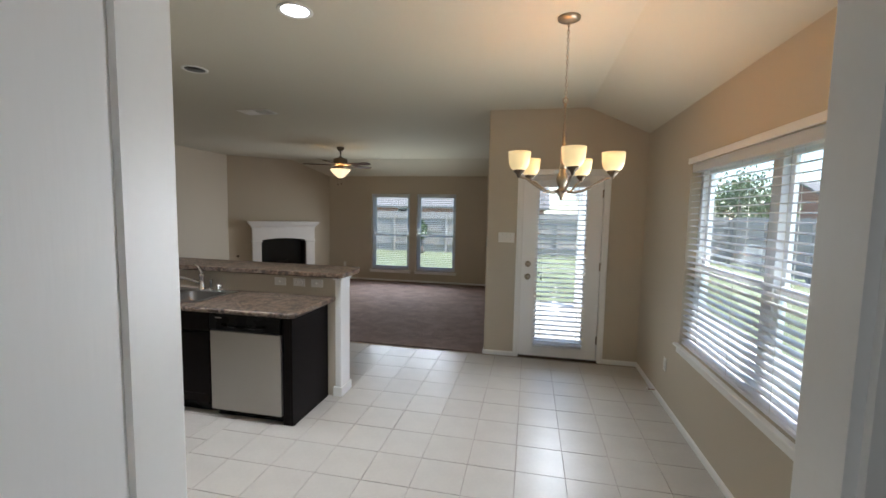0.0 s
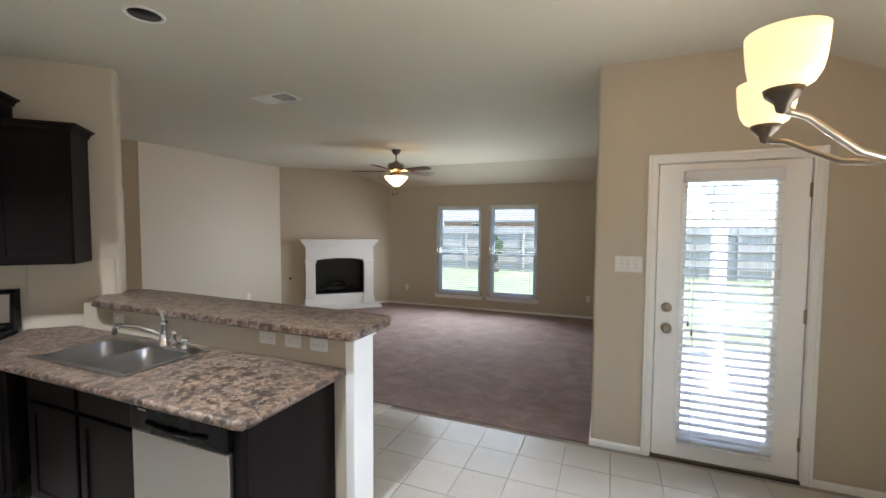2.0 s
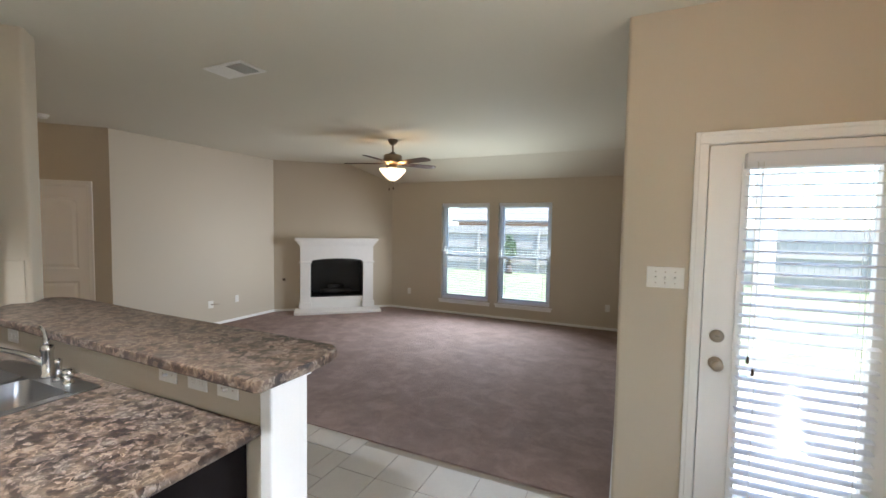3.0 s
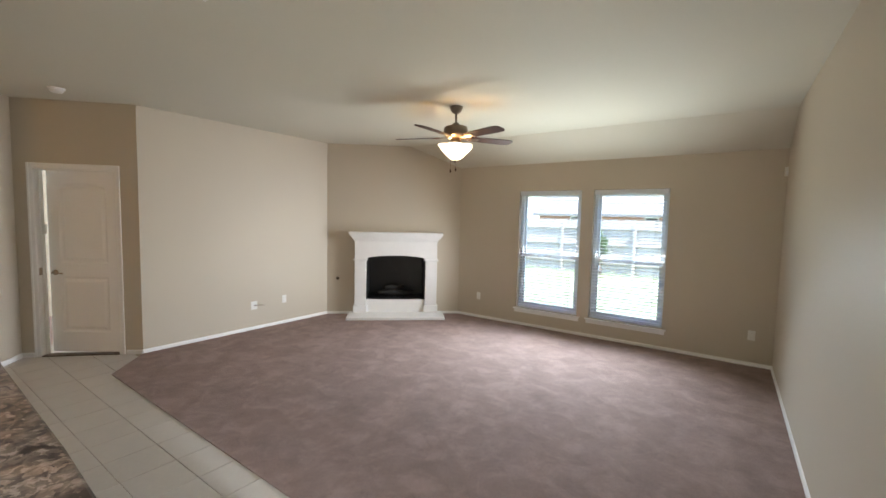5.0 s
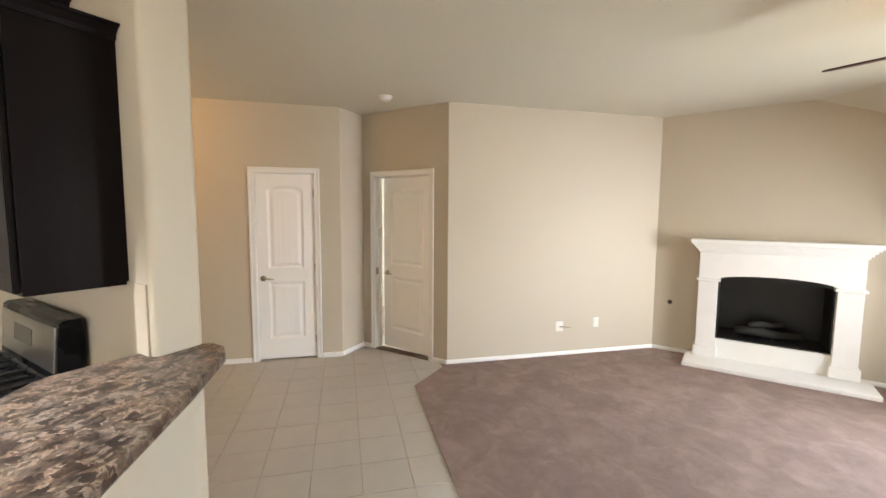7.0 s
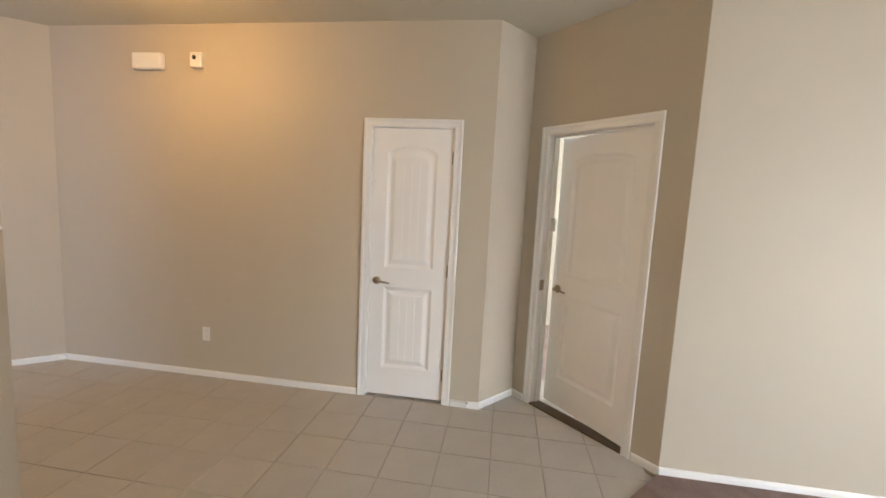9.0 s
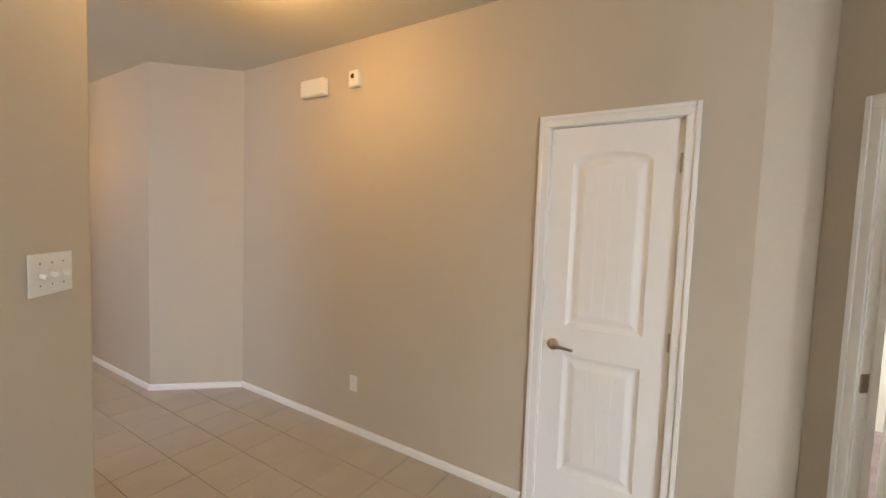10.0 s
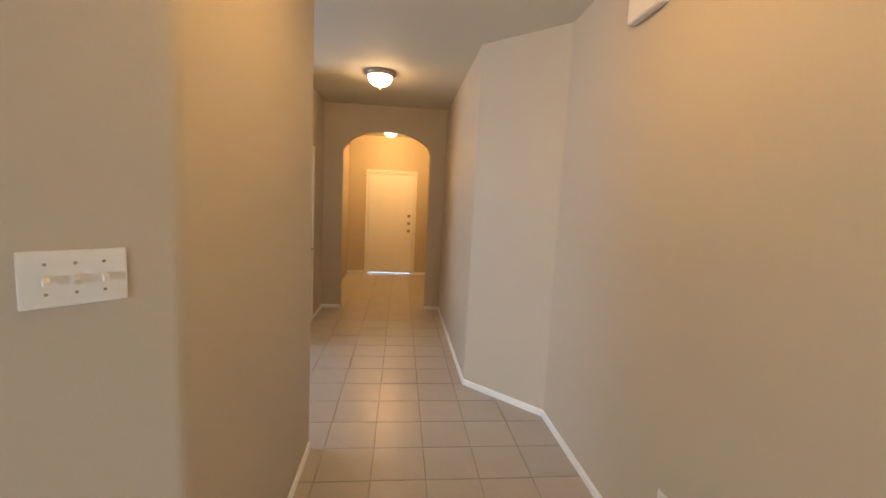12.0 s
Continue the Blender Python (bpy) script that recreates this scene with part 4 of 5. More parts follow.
part("handle_recess", tube([(0.12, -0.004, 0.752), (0.2, -0.012, 0.742), (0.305, -0.015, 0.739), (0.41, -0.012, 0.742), (0.49, -0.004, 0.752)], 0.010, 10), BLACK, washer)
part("badge", box(0.06, 0.115, -0.0055, -0.0035, 0.795, 0.803), STEEL, washer)
part("kick_plate", box(0.01, 0.60, 0.07, 0.085, 0.0, 0.095), BLACK, washer)
endp = thing("cabinet_end_panel", pose(-1.490, FRONT_Y, 0), "espresso wood end panel of the peninsula", "cabinet panel")
part("filler", box(0, 0.060, 0.0, 0.02, 0.0, base_top), ESPRESSO, endp)
part("side", box(0.060, 0.080, 0.0, 0.558, 0.0, base_top, 0.002), ESPRESSO, endp)
part("toe_notch", box(0.080, 0.084, 0.01, 0.558, 0.0, 0.012), ESPRESSO, endp)
narrow = thing("corner_base_cabinet", M_KITCHEN @ pose(-0.637, -0.795, 0), "narrow espresso wood base cabinet by the range", "cabinet", "kitchen base cabinets")
part("body", box(0, 0.225, 0.02, 0.78, 0.095, base_top), ESPRESSO, narrow)
part("toe_kick", box(0, 0.225, 0.09, 0.105, 0, 0.095), BLACK, narrow)
cabinet_door(narrow, pose(0.012, 0.0, 0.112), 0.19, base_top - 0.125)

# range
stove = thing("gas_range", M_KITCHEN @ pose(-1.408, -0.012, 0) @ Matrix.Diagonal((1, 1.06, 1, 1)), "stainless steel gas range with black cooktop", "range")
W = 0.755
part("body", box(0.0, W, -0.70, -0.05, 0.03, 0.875), BLACK, stove)
part("cooktop", box(-0.003, W + 0.003, -0.72, -0.055, 0.875, 0.905, 0.006), BLACK, stove, "black enamel cooktop")
oven = part("oven_door", slab_with_openings(0.012, W - 0.012, -0.742, -0.700, 0.205, 0.70, [(0.13, W - 0.13, 0.30, 0.60)]), STEEL, stove, "stainless oven door with dark window")
part("window", box(0.13, W - 0.13, -0.735, -0.715, 0.30, 0.60), DARKGLASS, oven)
wf = bmesh.new()
for a, b, c, d in ((0.105, 0.13, 0.275, 0.625), (W - 0.13, W - 0.105, 0.275, 0.625), (0.13, W - 0.13, 0.275, 0.30), (0.13, W - 0.13, 0.60, 0.625)):
    add_box(wf, a, b, -0.7445, -0.7405, c, d)
part("window_border", wf, BLACK, oven)
hb = tube([(0.03, -0.790, 0.678), (W - 0.03, -0.790, 0.678)], 0.014, 12)
for x in (0.06, W - 0.06):
    add_box(hb, x - 0.012, x + 0.012, -0.785, -0.74, 0.667, 0.689, 0.003)
part("handle", hb, STEEL, oven)
part("control_strip", box(0.0, W, -0.745, -0.70, 0.715, 0.872, 0.008), BLACK, stove)
for k in range(5):
    part("knob", lathe([(0.0, 0.0), (0.024, 0.0), (0.022, 0.028), (0.0, 0.03)], 16, pose(0.10 + 0.139 * k, -0.745, 0.795, 90, 0, 0)), BLACK, stove)
drawer = part("drawer", box(0.012, W - 0.012, -0.738, -0.70, 0.045, 0.192, 0.006), STEEL, stove, "stainless storage drawer")
part("drawer_lip", tube([(0.12, -0.738, 0.165), (0.25, -0.752, 0.155), (W / 2, -0.756, 0.153), (W - 0.25, -0.752, 0.155), (W - 0.12, -0.738, 0.165)], 0.011, 10), STEEL, drawer)
for x in (0.04, W - 0.04):
    for y in (-0.66, -0.10):
        part("foot", box(x - 0.015, x + 0.015, y - 0.015, y + 0.015, 0, 0.03), BLACK, stove)
guard = part("backguard", extruded([(-0.012, 0.905), (-0.105, 0.905), (-0.085, 1.165), (-0.07, 1.178), (-0.012, 1.178)], 0.0, W, "x"), BLACK, stove)
face = pose(0, -0.0965, 1.045, -4.4, 0, 0)
part("steel_face", box(0.02, W - 0.02, -0.004, 0.003, -0.085, 0.105, 0.002), STEEL, guard, "stainless control face", m=face)
part("display", box(0.22, 0.47, -0.006, 0.0, -0.02, 0.06, 0.003), DARKGLASS, guard, "dark clock display", m=face)
for gx in (0.03, 0.265, 0.50):
    gb = bmesh.new()
    for y in (-0.69, -0.40, -0.13):
        add_box(gb, gx, gx + 0.225, y, y + 0.014, 0.930, 0.944, 0.003)
    for x in (gx, gx + 0.105, gx + 0.211):
        add_box(gb, x, x + 0.014, -0.69, -0.116, 0.931, 0.945, 0.003)
    for x in (gx + 0.002, gx + 0.213):
        for y in (-0.685, -0.125):
            add_box(gb, x, x + 0.010, y, y + 0.010, 0.905, 0.932)
    part("grate", gb, IRON, stove)
for gx, y in ((0.14, -0.54), (0.14, -0.26), (0.38, -0.40), (0.61, -0.54), (0.61, -0.26)):
    part("burner", lathe([(0.0, 0.0), (0.05, 0.0), (0.046, 0.010), (0.032, 0.012), (0.030, 0.018), (0.0, 0.019)], 18, pose(gx, y, 0.905)), IRON, stove)

# microwave
micro = thing("microwave", M_KITCHEN @ pose(-1.418, 0, 1.412), "stainless over-range microwave with dark window", "microwave")
part("body", box(0.0, W, -0.36, -0.0005, 0.0, 0.415), BLACK, micro)
part("vent_strip", box(0.0, W, -0.395, -0.36, 0.345, 0.413, 0.004), STEEL, micro)
mdoor = part("door", slab_with_openings(0.0, W, -0.40, -0.36, 0.006, 0.340, [(0.055, 0.51, 0.06, 0.29), (0.575, 0.735, 0.055, 0.295)]), STEEL, micro, "stainless door front")
part("window", box(0.055, 0.51, -0.394, -0.37, 0.06, 0.29), DARKGLASS, mdoor)
part("keypad", box(0.575, 0.735, -0.396, -0.37, 0.055, 0.295), DARKGLASS, mdoor, "dark glass keypad")
part("handle", tube([(0.545, -0.405, 0.045), (0.545, -0.435, 0.075), (0.545, -0.440, 0.175), (0.545, -0.435, 0.275), (0.545, -0.405, 0.305)], 0.013, 12), STEEL, mdoor)


def crown(bm, x0, x1, y, z, h=0.05, out=0.045, returns=(True, True)):
    """Cabinet crown moulding along the front and round the ends."""
    prof = [(0.0, 0.0), (-0.010, 0.0), (-0.014, h * 0.35), (-out * 0.7, h * 0.75), (-out, h * 0.8), (-out, h), (0.0, h)]
    a = x0 - (out if returns[0] else 0)
    b = x1 + (out if returns[1] else 0)
    k = len(prof)
    front0 = [bm.verts.new((x0 + (p[0] if returns[0] else 0), y + p[0], z + p[1])) for p in prof]
    front1 = [bm.verts.new((x1 - (p[0] if returns[1] else 0), y + p[0], z + p[1])) for p in prof]
    rows = [front0, front1]
    if returns[0]:
        rows.insert(0, [bm.verts.new((x0 + p[0], -0.001, z + p[1])) for p in prof])
    if returns[1]:
        rows.append([bm.verts.new((x1 - p[0], -0.001, z + p[1])) for p in prof])
    for r0, r1 in zip(rows, rows[1:]):
        for i in range(k):
            bm.faces.new((r0[i], r1[i], r1[(i + 1) % k], r0[(i + 1) % k]))
    bm.faces.new(rows[0])
    bm.faces.new(rows[-1])
    bmesh.ops.recalc_face_normals(bm, faces=bm.faces)
    return bm


over = thing("wall_cabinet", M_KITCHEN @ pose(-1.418, 0, 1.830), "espresso wood wall cabinet above the microwave", "cabinet", "kitchen wall cabinets")
part("body", box(0, W + 0.005, -0.335, -0.0005, 0, 0.60), ESPRESSO, over)
for x in (0.008, 0.386):
    cabinet_door(over, pose(x, -0.355, 0.012), 0.37, 0.575)
part("crown", crown(bmesh.new(), 0, W + 0.005, -0.335, 0.595), ESPRESSO, over)
side = thing("wall_cabinet", M_KITCHEN @ pose(-0.657, 0, 1.358), "tall narrow espresso wood wall cabinet", "cabinet", "kitchen wall cabinets")
part("body", box(0, 0.405, -0.290, -0.0005, 0, 0.885), ESPRESSO, side)
cabinet_door(side, pose(0.010, -0.310, 0.010), 0.385, 0.862)
part("crown", crown(bmesh.new(), 0.0, 0.405, -0.290, 0.88, returns=(False, True)), ESPRESSO, side)


def wall_plate(m, gangs, kind, label, name, w=None):
    """A screwed white plate with toggles, rockers or sockets."""
    width = w or (0.07 + 0.046 * (gangs - 1))
    p = thing(name, m, label, "switch" if "switch" in name else "outlet", "wall plates")
    part("plate", box(-width / 2, width / 2, -0.006, -0.0005, -0.057, 0.057, 0.003), PLASTIC, p)
    for g in range(gangs):
        x = (g - (gangs - 1) / 2) * 0.046
        if kind == "toggle":
            part("toggle", box(x - 0.0055, x + 0.0055, -0.024, -0.005, -0.004, 0.009, 0.002), PLASTIC, p, m=pose(0, 0, 0, 22, 0, 0))
            for z in (-0.030, 0.030):
                part("screw", lathe([(0.0, 0.0), (0.0035, 0.0), (0.002, 0.0015), (0.0, 0.0018)], 8, pose(x, -0.006, z, 90, 0, 0)), NICKEL, p)
        elif kind == "socket":
            for z in (-0.022, 0.022):
                face_ = part("socket", box(x - 0.016, x + 0.016, -0.009, -0.005, z - 0.014, z + 0.014, 0.004), PLASTIC, p)
                for dx in (-0.006, 0.006):
                    part("slot", box(x + dx - 0.0008, x + dx + 0.0008, -0.0095, -0.0088, z - 0.003, z + 0.004), NICKEL, face_)
        elif kind == "coax":
            part("jack", lathe([(0.0, 0.0), (0.006, 0.0), (0.006, 0.010), (0.0, 0.011)], 10, pose(x, -0.006, 0, 90, 0, 0)), NICKEL, p)
    return p


wall_plate(M_SINK @ pose(-1.870, 0, 0.992) @ pose(0, 0, 0, 0, 90, 0), 1, "toggle", "white single switch plate set sideways above the counter", "light_switch")
wall_plate(M_SINK @ pose(-1.686, 0, 0.992) @ pose(0, 0, 0, 0, 90, 0), 1, "socket", "white outlet plate set sideways above the counter", "wall_outlet")
wall_plate(M_SINK @ pose(-1.514, 0, 0.992) @ pose(0, 0, 0, 0, 90, 0), 1, "toggle", "white single switch plate set sideways above the counter", "light_switch")
wall_plate(M_SINK @ pose(-3.20, 0, 0.985) @ pose(0, 0, 0, 0, 90, 0), 1, "socket", "white outlet plate above the sink counter", "wall_outlet")
wall_plate(M_PATIO @ pose(0.026, 0, 1.363), 3, "toggle", "white triple switch plate beside the patio door", "light_switch", 0.18)
wall_plate(M_SWITCH @ pose(1.736, 0, 1.355), 3, "toggle", "white triple switch plate on the hall wall", "light_switch", 0.172)
wall_plate(M_CLOSET @ pose(1.79, 0, 0.36), 1, "socket", "white outlet low on the hall wall", "wall_outlet")
wall_plate(M_LIVE_W @ pose(6.93, 0, 0.37), 1, "socket", "white outlet low on the living room wall", "wall_outlet")
wall_plate(M_LIVE_E @ pose(-5.75, 0, 0.36), 1, "socket", "white outlet low on the living room wall", "wall_outlet")
wall_plate(M_FAR @ pose(-4.05, 0, 0.36), 1, "socket", "white outlet low under the window wall", "wall_outlet")
wall_plate(M_FAR @ pose(-0.45, 0, 0.36), 1, "socket", "white outlet low under the window wall", "wall_outlet")
wall_plate(M_EAST @ pose(-3.73, 0, 0.36), 1, "socket", "white outlet low on the dining wall", "wall_outlet")

# ---- living room ----
fire = thing("fireplace", M_FIRE, "white cast-stone corner fireplace with black firebox", "fireplace")
D = 0.13
frieze = [(0.455, 1.285), (0.455, 0.93), (0.64, 0.93)]
frieze += [(1.12 - 0.48 * math.cos(math.pi * k / 16), 0.93 + 0.06 * math.sin(math.pi * k / 16)) for k in range(1, 16)]
frieze += [(1.60, 0.93), (1.79, 0.93), (1.79, 1.285)]
part("frieze", extruded(frieze, -D, -0.001, "y", 0.006), CAST, fire)
for x0, x1 in ((0.455, 0.64), (1.60, 1.79)):
    leg = part("leg", box(x0, x1, -D - 0.004, -0.001, 0.06, 0.93, 0.006), CAST, fire)
    part("leg_cap", box(x0 - 0.022, x1 + 0.022, -D - 0.028, -0.001, 0.905, 0.935, 0.006), CAST, leg)
    part("plinth", box(x0 - 0.02, x1 + 0.02, -D - 0.022, -0.001, 0.055, 0.17, 0.008), CAST, leg)
part("lower_panel", box(0.64, 1.60, -0.10, -0.001, 0.05, 0.262, 0.005), CAST, fire)
man = bmesh.new()
for out, z0, z1 in ((0.015, 1.225, 1.255), (0.035, 1.255, 1.28), (0.055, 1.28, 1.305), (0.075, 1.305, 1.325), (0.088, 1.325, 1.368)):
    add_box(man, 0.455 - out, 1.79 + out, -D - out, -0.001, z0, z1, 0.006)
part("mantel_shelf", man, CAST, fire, "white stepped mantel shelf")
part("hearth", box(0.36, 1.90, -0.47, -0.001, 0.004, 0.055, 0.012), CAST, fire, "white hearth slab")
fb = bmesh.new()
for a, b, c, d, e, f in ((0.655, 1.585, 0.42, 0.44, 0.262, 0.99), (0.640, 0.655, -0.06, 0.44, 0.262, 0.99), (1.585, 1.60, -0.06, 0.44, 0.262, 0.99), (0.655, 1.585, -0.06, 0.42, 0.262, 0.275), (0.655, 1.585, -0.06, 0.42, 0.975, 0.99)):
    add_box(fb, a, b, c, d, e, f)
part("firebox", fb, SOOT, fire, "black metal firebox")
hood = [(0.655, 0.975), (0.655, 0.90)] + [(1.12 - 0.465 * math.cos(math.pi * k / 12), 0.90 + 0.045 * math.sin(math.pi * k / 12)) for k in range(1, 12)] + [(1.585, 0.90), (1.585, 0.975)]
part("hood", extruded(hood, -0.075, -0.055, "y"), SOOT, fire)
for x0, y0, x1, y1, r in ((0.82, 0.14, 1.42, 0.20, 0.05), (0.88, 0.24, 1.38, 0.17, 0.045), (0.95, 0.12, 1.25, 0.26, 0.035)):
    z = 0.33 if r > 0.04 else 0.42
    part("log", tube([(x0, y0, z), ((2 * x0 + x1) / 3, (2 * y0 + y1) / 3, z + 0.012), ((x0 + 2 * x1) / 3, (y0 + 2 * y1) / 3, z - 0.006), (x1, y1, z + 0.01)], [r * 0.9, r, r * 0.95, r * 0.8], 9), LOG, fire, "grey ceramic log")
gr = bmesh.new()
for k in range(6):
    add_box(gr, 0.85 + 0.1 * k, 0.862 + 0.1 * k, 0.05, 0.30, 0.275, 0.290)
part("grate", gr, SOOT, fire)
valve = thing("gas_valve", M_FIRE @ pose(0.172, 0, 0.597), "small round brass gas key plate", "gas valve")
part("plate", lathe([(0.0, 0.0), (0.026, 0.0), (0.024, 0.006), (0.010, 0.009), (0.010, 0.016), (0.0, 0.017)], 18, pose(0, 0, 0, 90, 0, 0)), BRONZE, valve)

cable = wall_plate(M_LIVE_W @ pose(6.46, 0, 0.345), 1, "coax", "white cable plate with a loose grey cable end", "cable_outlet", 0.09)
part("cable", tube([(0, -0.012, 0), (0.03, -0.05, 0.006), (0.08, -0.06, 0.0), (0.125, -0.05, -0.008)], 0.006, 8), NICKEL, cable, "grey cable stub")

fan = thing("ceiling_fan", pose(FAN[0], FAN[1], CEIL), "pewter ceiling fan with dark walnut blades, lit", "ceiling fan")
part("canopy", lathe([(0.0, 0.0), (0.068, 0.0), (0.066, -0.02), (0.050, -0.055), (0.022, -0.075), (0.0, -0.075)], 24), PEWTER, fan)
part("downrod", tube([(0, 0, -0.07), (0, 0, -0.185)], 0.012, 12), PEWTER, fan)
part("motor", lathe([(0.0, -0.165), (0.03, -0.165), (0.045, -0.185), (0.115, -0.205), (0.125, -0.225), (0.125, -0.285), (0.105, -0.315), (0.06, -0.325), (0.0, -0.325)], 32), PEWTER, fan)
blade_out = [(0.16, -0.045), (0.20, -0.058), (0.55, -0.072), (0.635, -0.062), (0.66, -0.03), (0.66, 0.03), (0.635, 0.062), (0.55, 0.072), (0.20, 0.058), (0.16, 0.045)]
blade_me = mesh_of("blade", extruded(blade_out, -0.004, 0.004, "z", 0.002), BLADE)
arm_bm = box(0.09, 0.19, -0.016, 0.016, -0.004, 0.004, 0.003)
add_box(arm_bm, 0.17, 0.26, -0.035, 0.035, -0.010, -0.005, 0.002)
arm_me = mesh_of("blade_arm", arm_bm, PEWTER)
for k in range(5):
    b = piece("blade", blade_me, fan, pose(0, 0, -0.315, 0, 0, 56 + 72 * k) @ pose(0, 0, 0, -11, 0, 0))
    tagged(b, "dark walnut fan blade")
    piece("blade_arm", arm_me, b, pose(0, 0, 0))
part("fitter", lathe([(0.0, -0.32), (0.05, -0.325), (0.058, -0.35), (0.052, -0.385), (0.075, -0.395), (0.075, -0.405), (0.0, -0.405)], 24), PEWTER, fan)
part("glass_shade", lathe([(0.170, -0.392), (0.182, -0.398), (0.158, -0.432), (0.124, -0.470), (0.088, -0.505), (0.05, -0.538), (0.0, -0.552)], 60, lobes=6, lobe_depth=0.09), FANSHADE, fan, "lit scalloped frosted glass shade")
part("finial", lathe([(0.0, -0.577), (0.008, -0.572), (0.012, -0.562), (0.016, -0.550), (0.0, -0.545)], 14), PEWTER, fan)
for dx, low in ((-0.03, -0.645), (0.035, -0.635)):
    ch = part("pull_chain", tube([(dx, -0.03, -0.40), (dx, -0.04, -0.55), (dx, -0.04, low)], 0.0015, 5), PEWTER, fan)
    part("fob", lathe([(0.0, low - 0.035), (0.007, low - 0.03), (0.009, low - 0.015), (0.004, low), (0.0, low + 0.003)], 12, pose(dx, -0.04, 0)), BLADE, ch)

det = thing("smoke_detector", pose(-6.05, 4.48, CEIL), "round white smoke detector on the ceiling", "smoke detector")
part("base", lathe([(0.0, 0.0), (0.068, 0.0), (0.066, -0.012), (0.060, -0.014), (0.0, -0.014)], 28), PLASTIC, det)
part("cover", lathe([(0.0, -0.012), (0.055, -0.014), (0.053, -0.03), (0.042, -0.04), (0.0, -0.043)], 28), PLASTIC, det)

vent = thing("ceiling_vent", pose(-2.90, 4.36, CEIL), "white ceiling air register with angled louvres", "vent")
vf = bmesh.new()
for a, b, c, d in ((-0.20, 0.20, -0.115, -0.085), (-0.20, 0.20, 0.085, 0.115), (-0.20, -0.165, -0.085, 0.085), (0.165, 0.20, -0.085, 0.085), (-0.008, 0.008, -0.085, 0.085)):
    add_box(vf, a, b, c, d, -0.010, -0.0005, 0.003)
part("frame", vf, PLASTIC, vent)
# flat black sheet: the shade inside the hollow, put in as colour
part("duct_shade", box(-0.165, 0.165, -0.085, 0.085, -0.0015, -0.0005), SOOT, vent)
lou = mesh_of("slat", box(-0.011, 0.011, -0.085, 0.085, -0.0008, 0.0008), PLASTIC)
for k in range(8):
    piece("slat", lou, vent, pose(-0.15 + 0.019 * k, 0, -0.008, 0, -28, 0))
    piece("slat", lou, vent, pose(0.017 + 0.019 * k, 0, -0.008, 0, 48, 0))

alarm_box = thing("alarm_sensor", M_FAR @ pose(-0.245, 0, 2.20), "small white alarm detector high in the corner", "sensor")
part("housing", box(-0.03, 0.03, -0.045, -0.0005, -0.05, 0.05, 0.010), PLASTIC, alarm_box)
part("lens", box(-0.018, 0.018, -0.049, -0.044, -0.035, 0.005, 0.004), SLAT, alarm_box)

# ---- dining ----
ch = thing("chandelier", pose(CHAND[0], CHAND[1], CEIL), "brushed nickel five-arm chandelier with lit amber glass shades", "chandelier")
part("canopy", lathe([(0.0, 0.0), (0.065, 0.0), (0.064, -0.012), (0.045, -0.022), (0.012, -0.03), (0.0, -0.03)], 24), NICKEL, ch)
for k in range(20):
    ring = bmesh.new()
    pts = [(0.0062 * math.cos(a), 0.0, 0.0135 * math.sin(a)) for a in [2 * math.pi * i / 10 for i in range(11)]]
    add_tube(ring, pts, 0.0022, 5)
    part("chain_link", ring, NICKEL, ch, m=pose(0, 0, -0.040 - 0.0213 * k, 0, 0, 90 * (k % 2)))
part("lamp_cord", tube([(0.004, 0.002, -0.03), (0.003, -0.003, -0.25), (0.004, 0.002, -0.47)], 0.0022, 6), CORD, ch, "pale cord threaded through the chain")
loop = bmesh.new()
add_tube(loop, [(0.014 * math.cos(a), 0, 0.016 * math.sin(a)) for a in [2 * math.pi * i / 14 for i in range(15)]], 0.004, 6)
part("loop", loop, NICKEL, ch, m=pose(0, 0, -0.472))
part("stem", lathe([(0.0, -0.49), (0.010, -0.492), (0.008, -0.52), (0.008, -0.60), (0.013, -0.84), (0.020, -0.875), (0.0, -0.875)], 16), NICKEL, ch)
part("urn", lathe([(0.0, -0.868), (0.022, -0.872), (0.016, -0.885), (0.030, -0.91), (0.034, -0.94), (0.024, -0.97), (0.018, -0.985), (0.034, -0.995), (0.036, -1.01), (0.020, -1.025), (0.012, -1.04), (0.012, -1.05), (0.0, -1.058)], 24, lobes=10, lobe_depth=0.06), NICKEL, ch)
arm_pts = [(0.025, 0, -1.005), (0.07, 0, -1.012), (0.12, 0, -1.002), (0.18, 0, -0.968), (0.23, 0, -0.938), (0.265, 0, -0.930), (0.28, 0, -0.922)]
arm_mesh = mesh_of("arm", tube(arm_pts, [0.007, 0.0075, 0.0075, 0.007, 0.0065, 0.007, 0.009], 10), NICKEL)
cup_mesh = mesh_of("cup", lathe([(0.0, -0.935), (0.010, -0.93), (0.014, -0.915), (0.030, -0.900), (0.033, -0.888), (0.0, -0.888)], 20, pose(0.28, 0, 0)), BRONZE)
shade_mesh = mesh_of("shade", lathe([(0.030, -0.890), (0.046, -0.880), (0.056, -0.862), (0.061, -0.838), (0.064, -0.805), (0.065, -0.784), (0.062, -0.784), (0.058, -0.838), (0.052, -0.862), (0.042, -0.876), (0.0, -0.884)], 28, pose(0.28, 0, 0)), SHADE)
bulb_mesh = mesh_of("bulb", lathe([(0.0, -0.875), (0.012, -0.87), (0.014, -0.85), (0.020, -0.840), (0.022, -0.825), (0.016, -0.808), (0.0, -0.800)], 16, pose(0.28, 0, 0)), BULB)
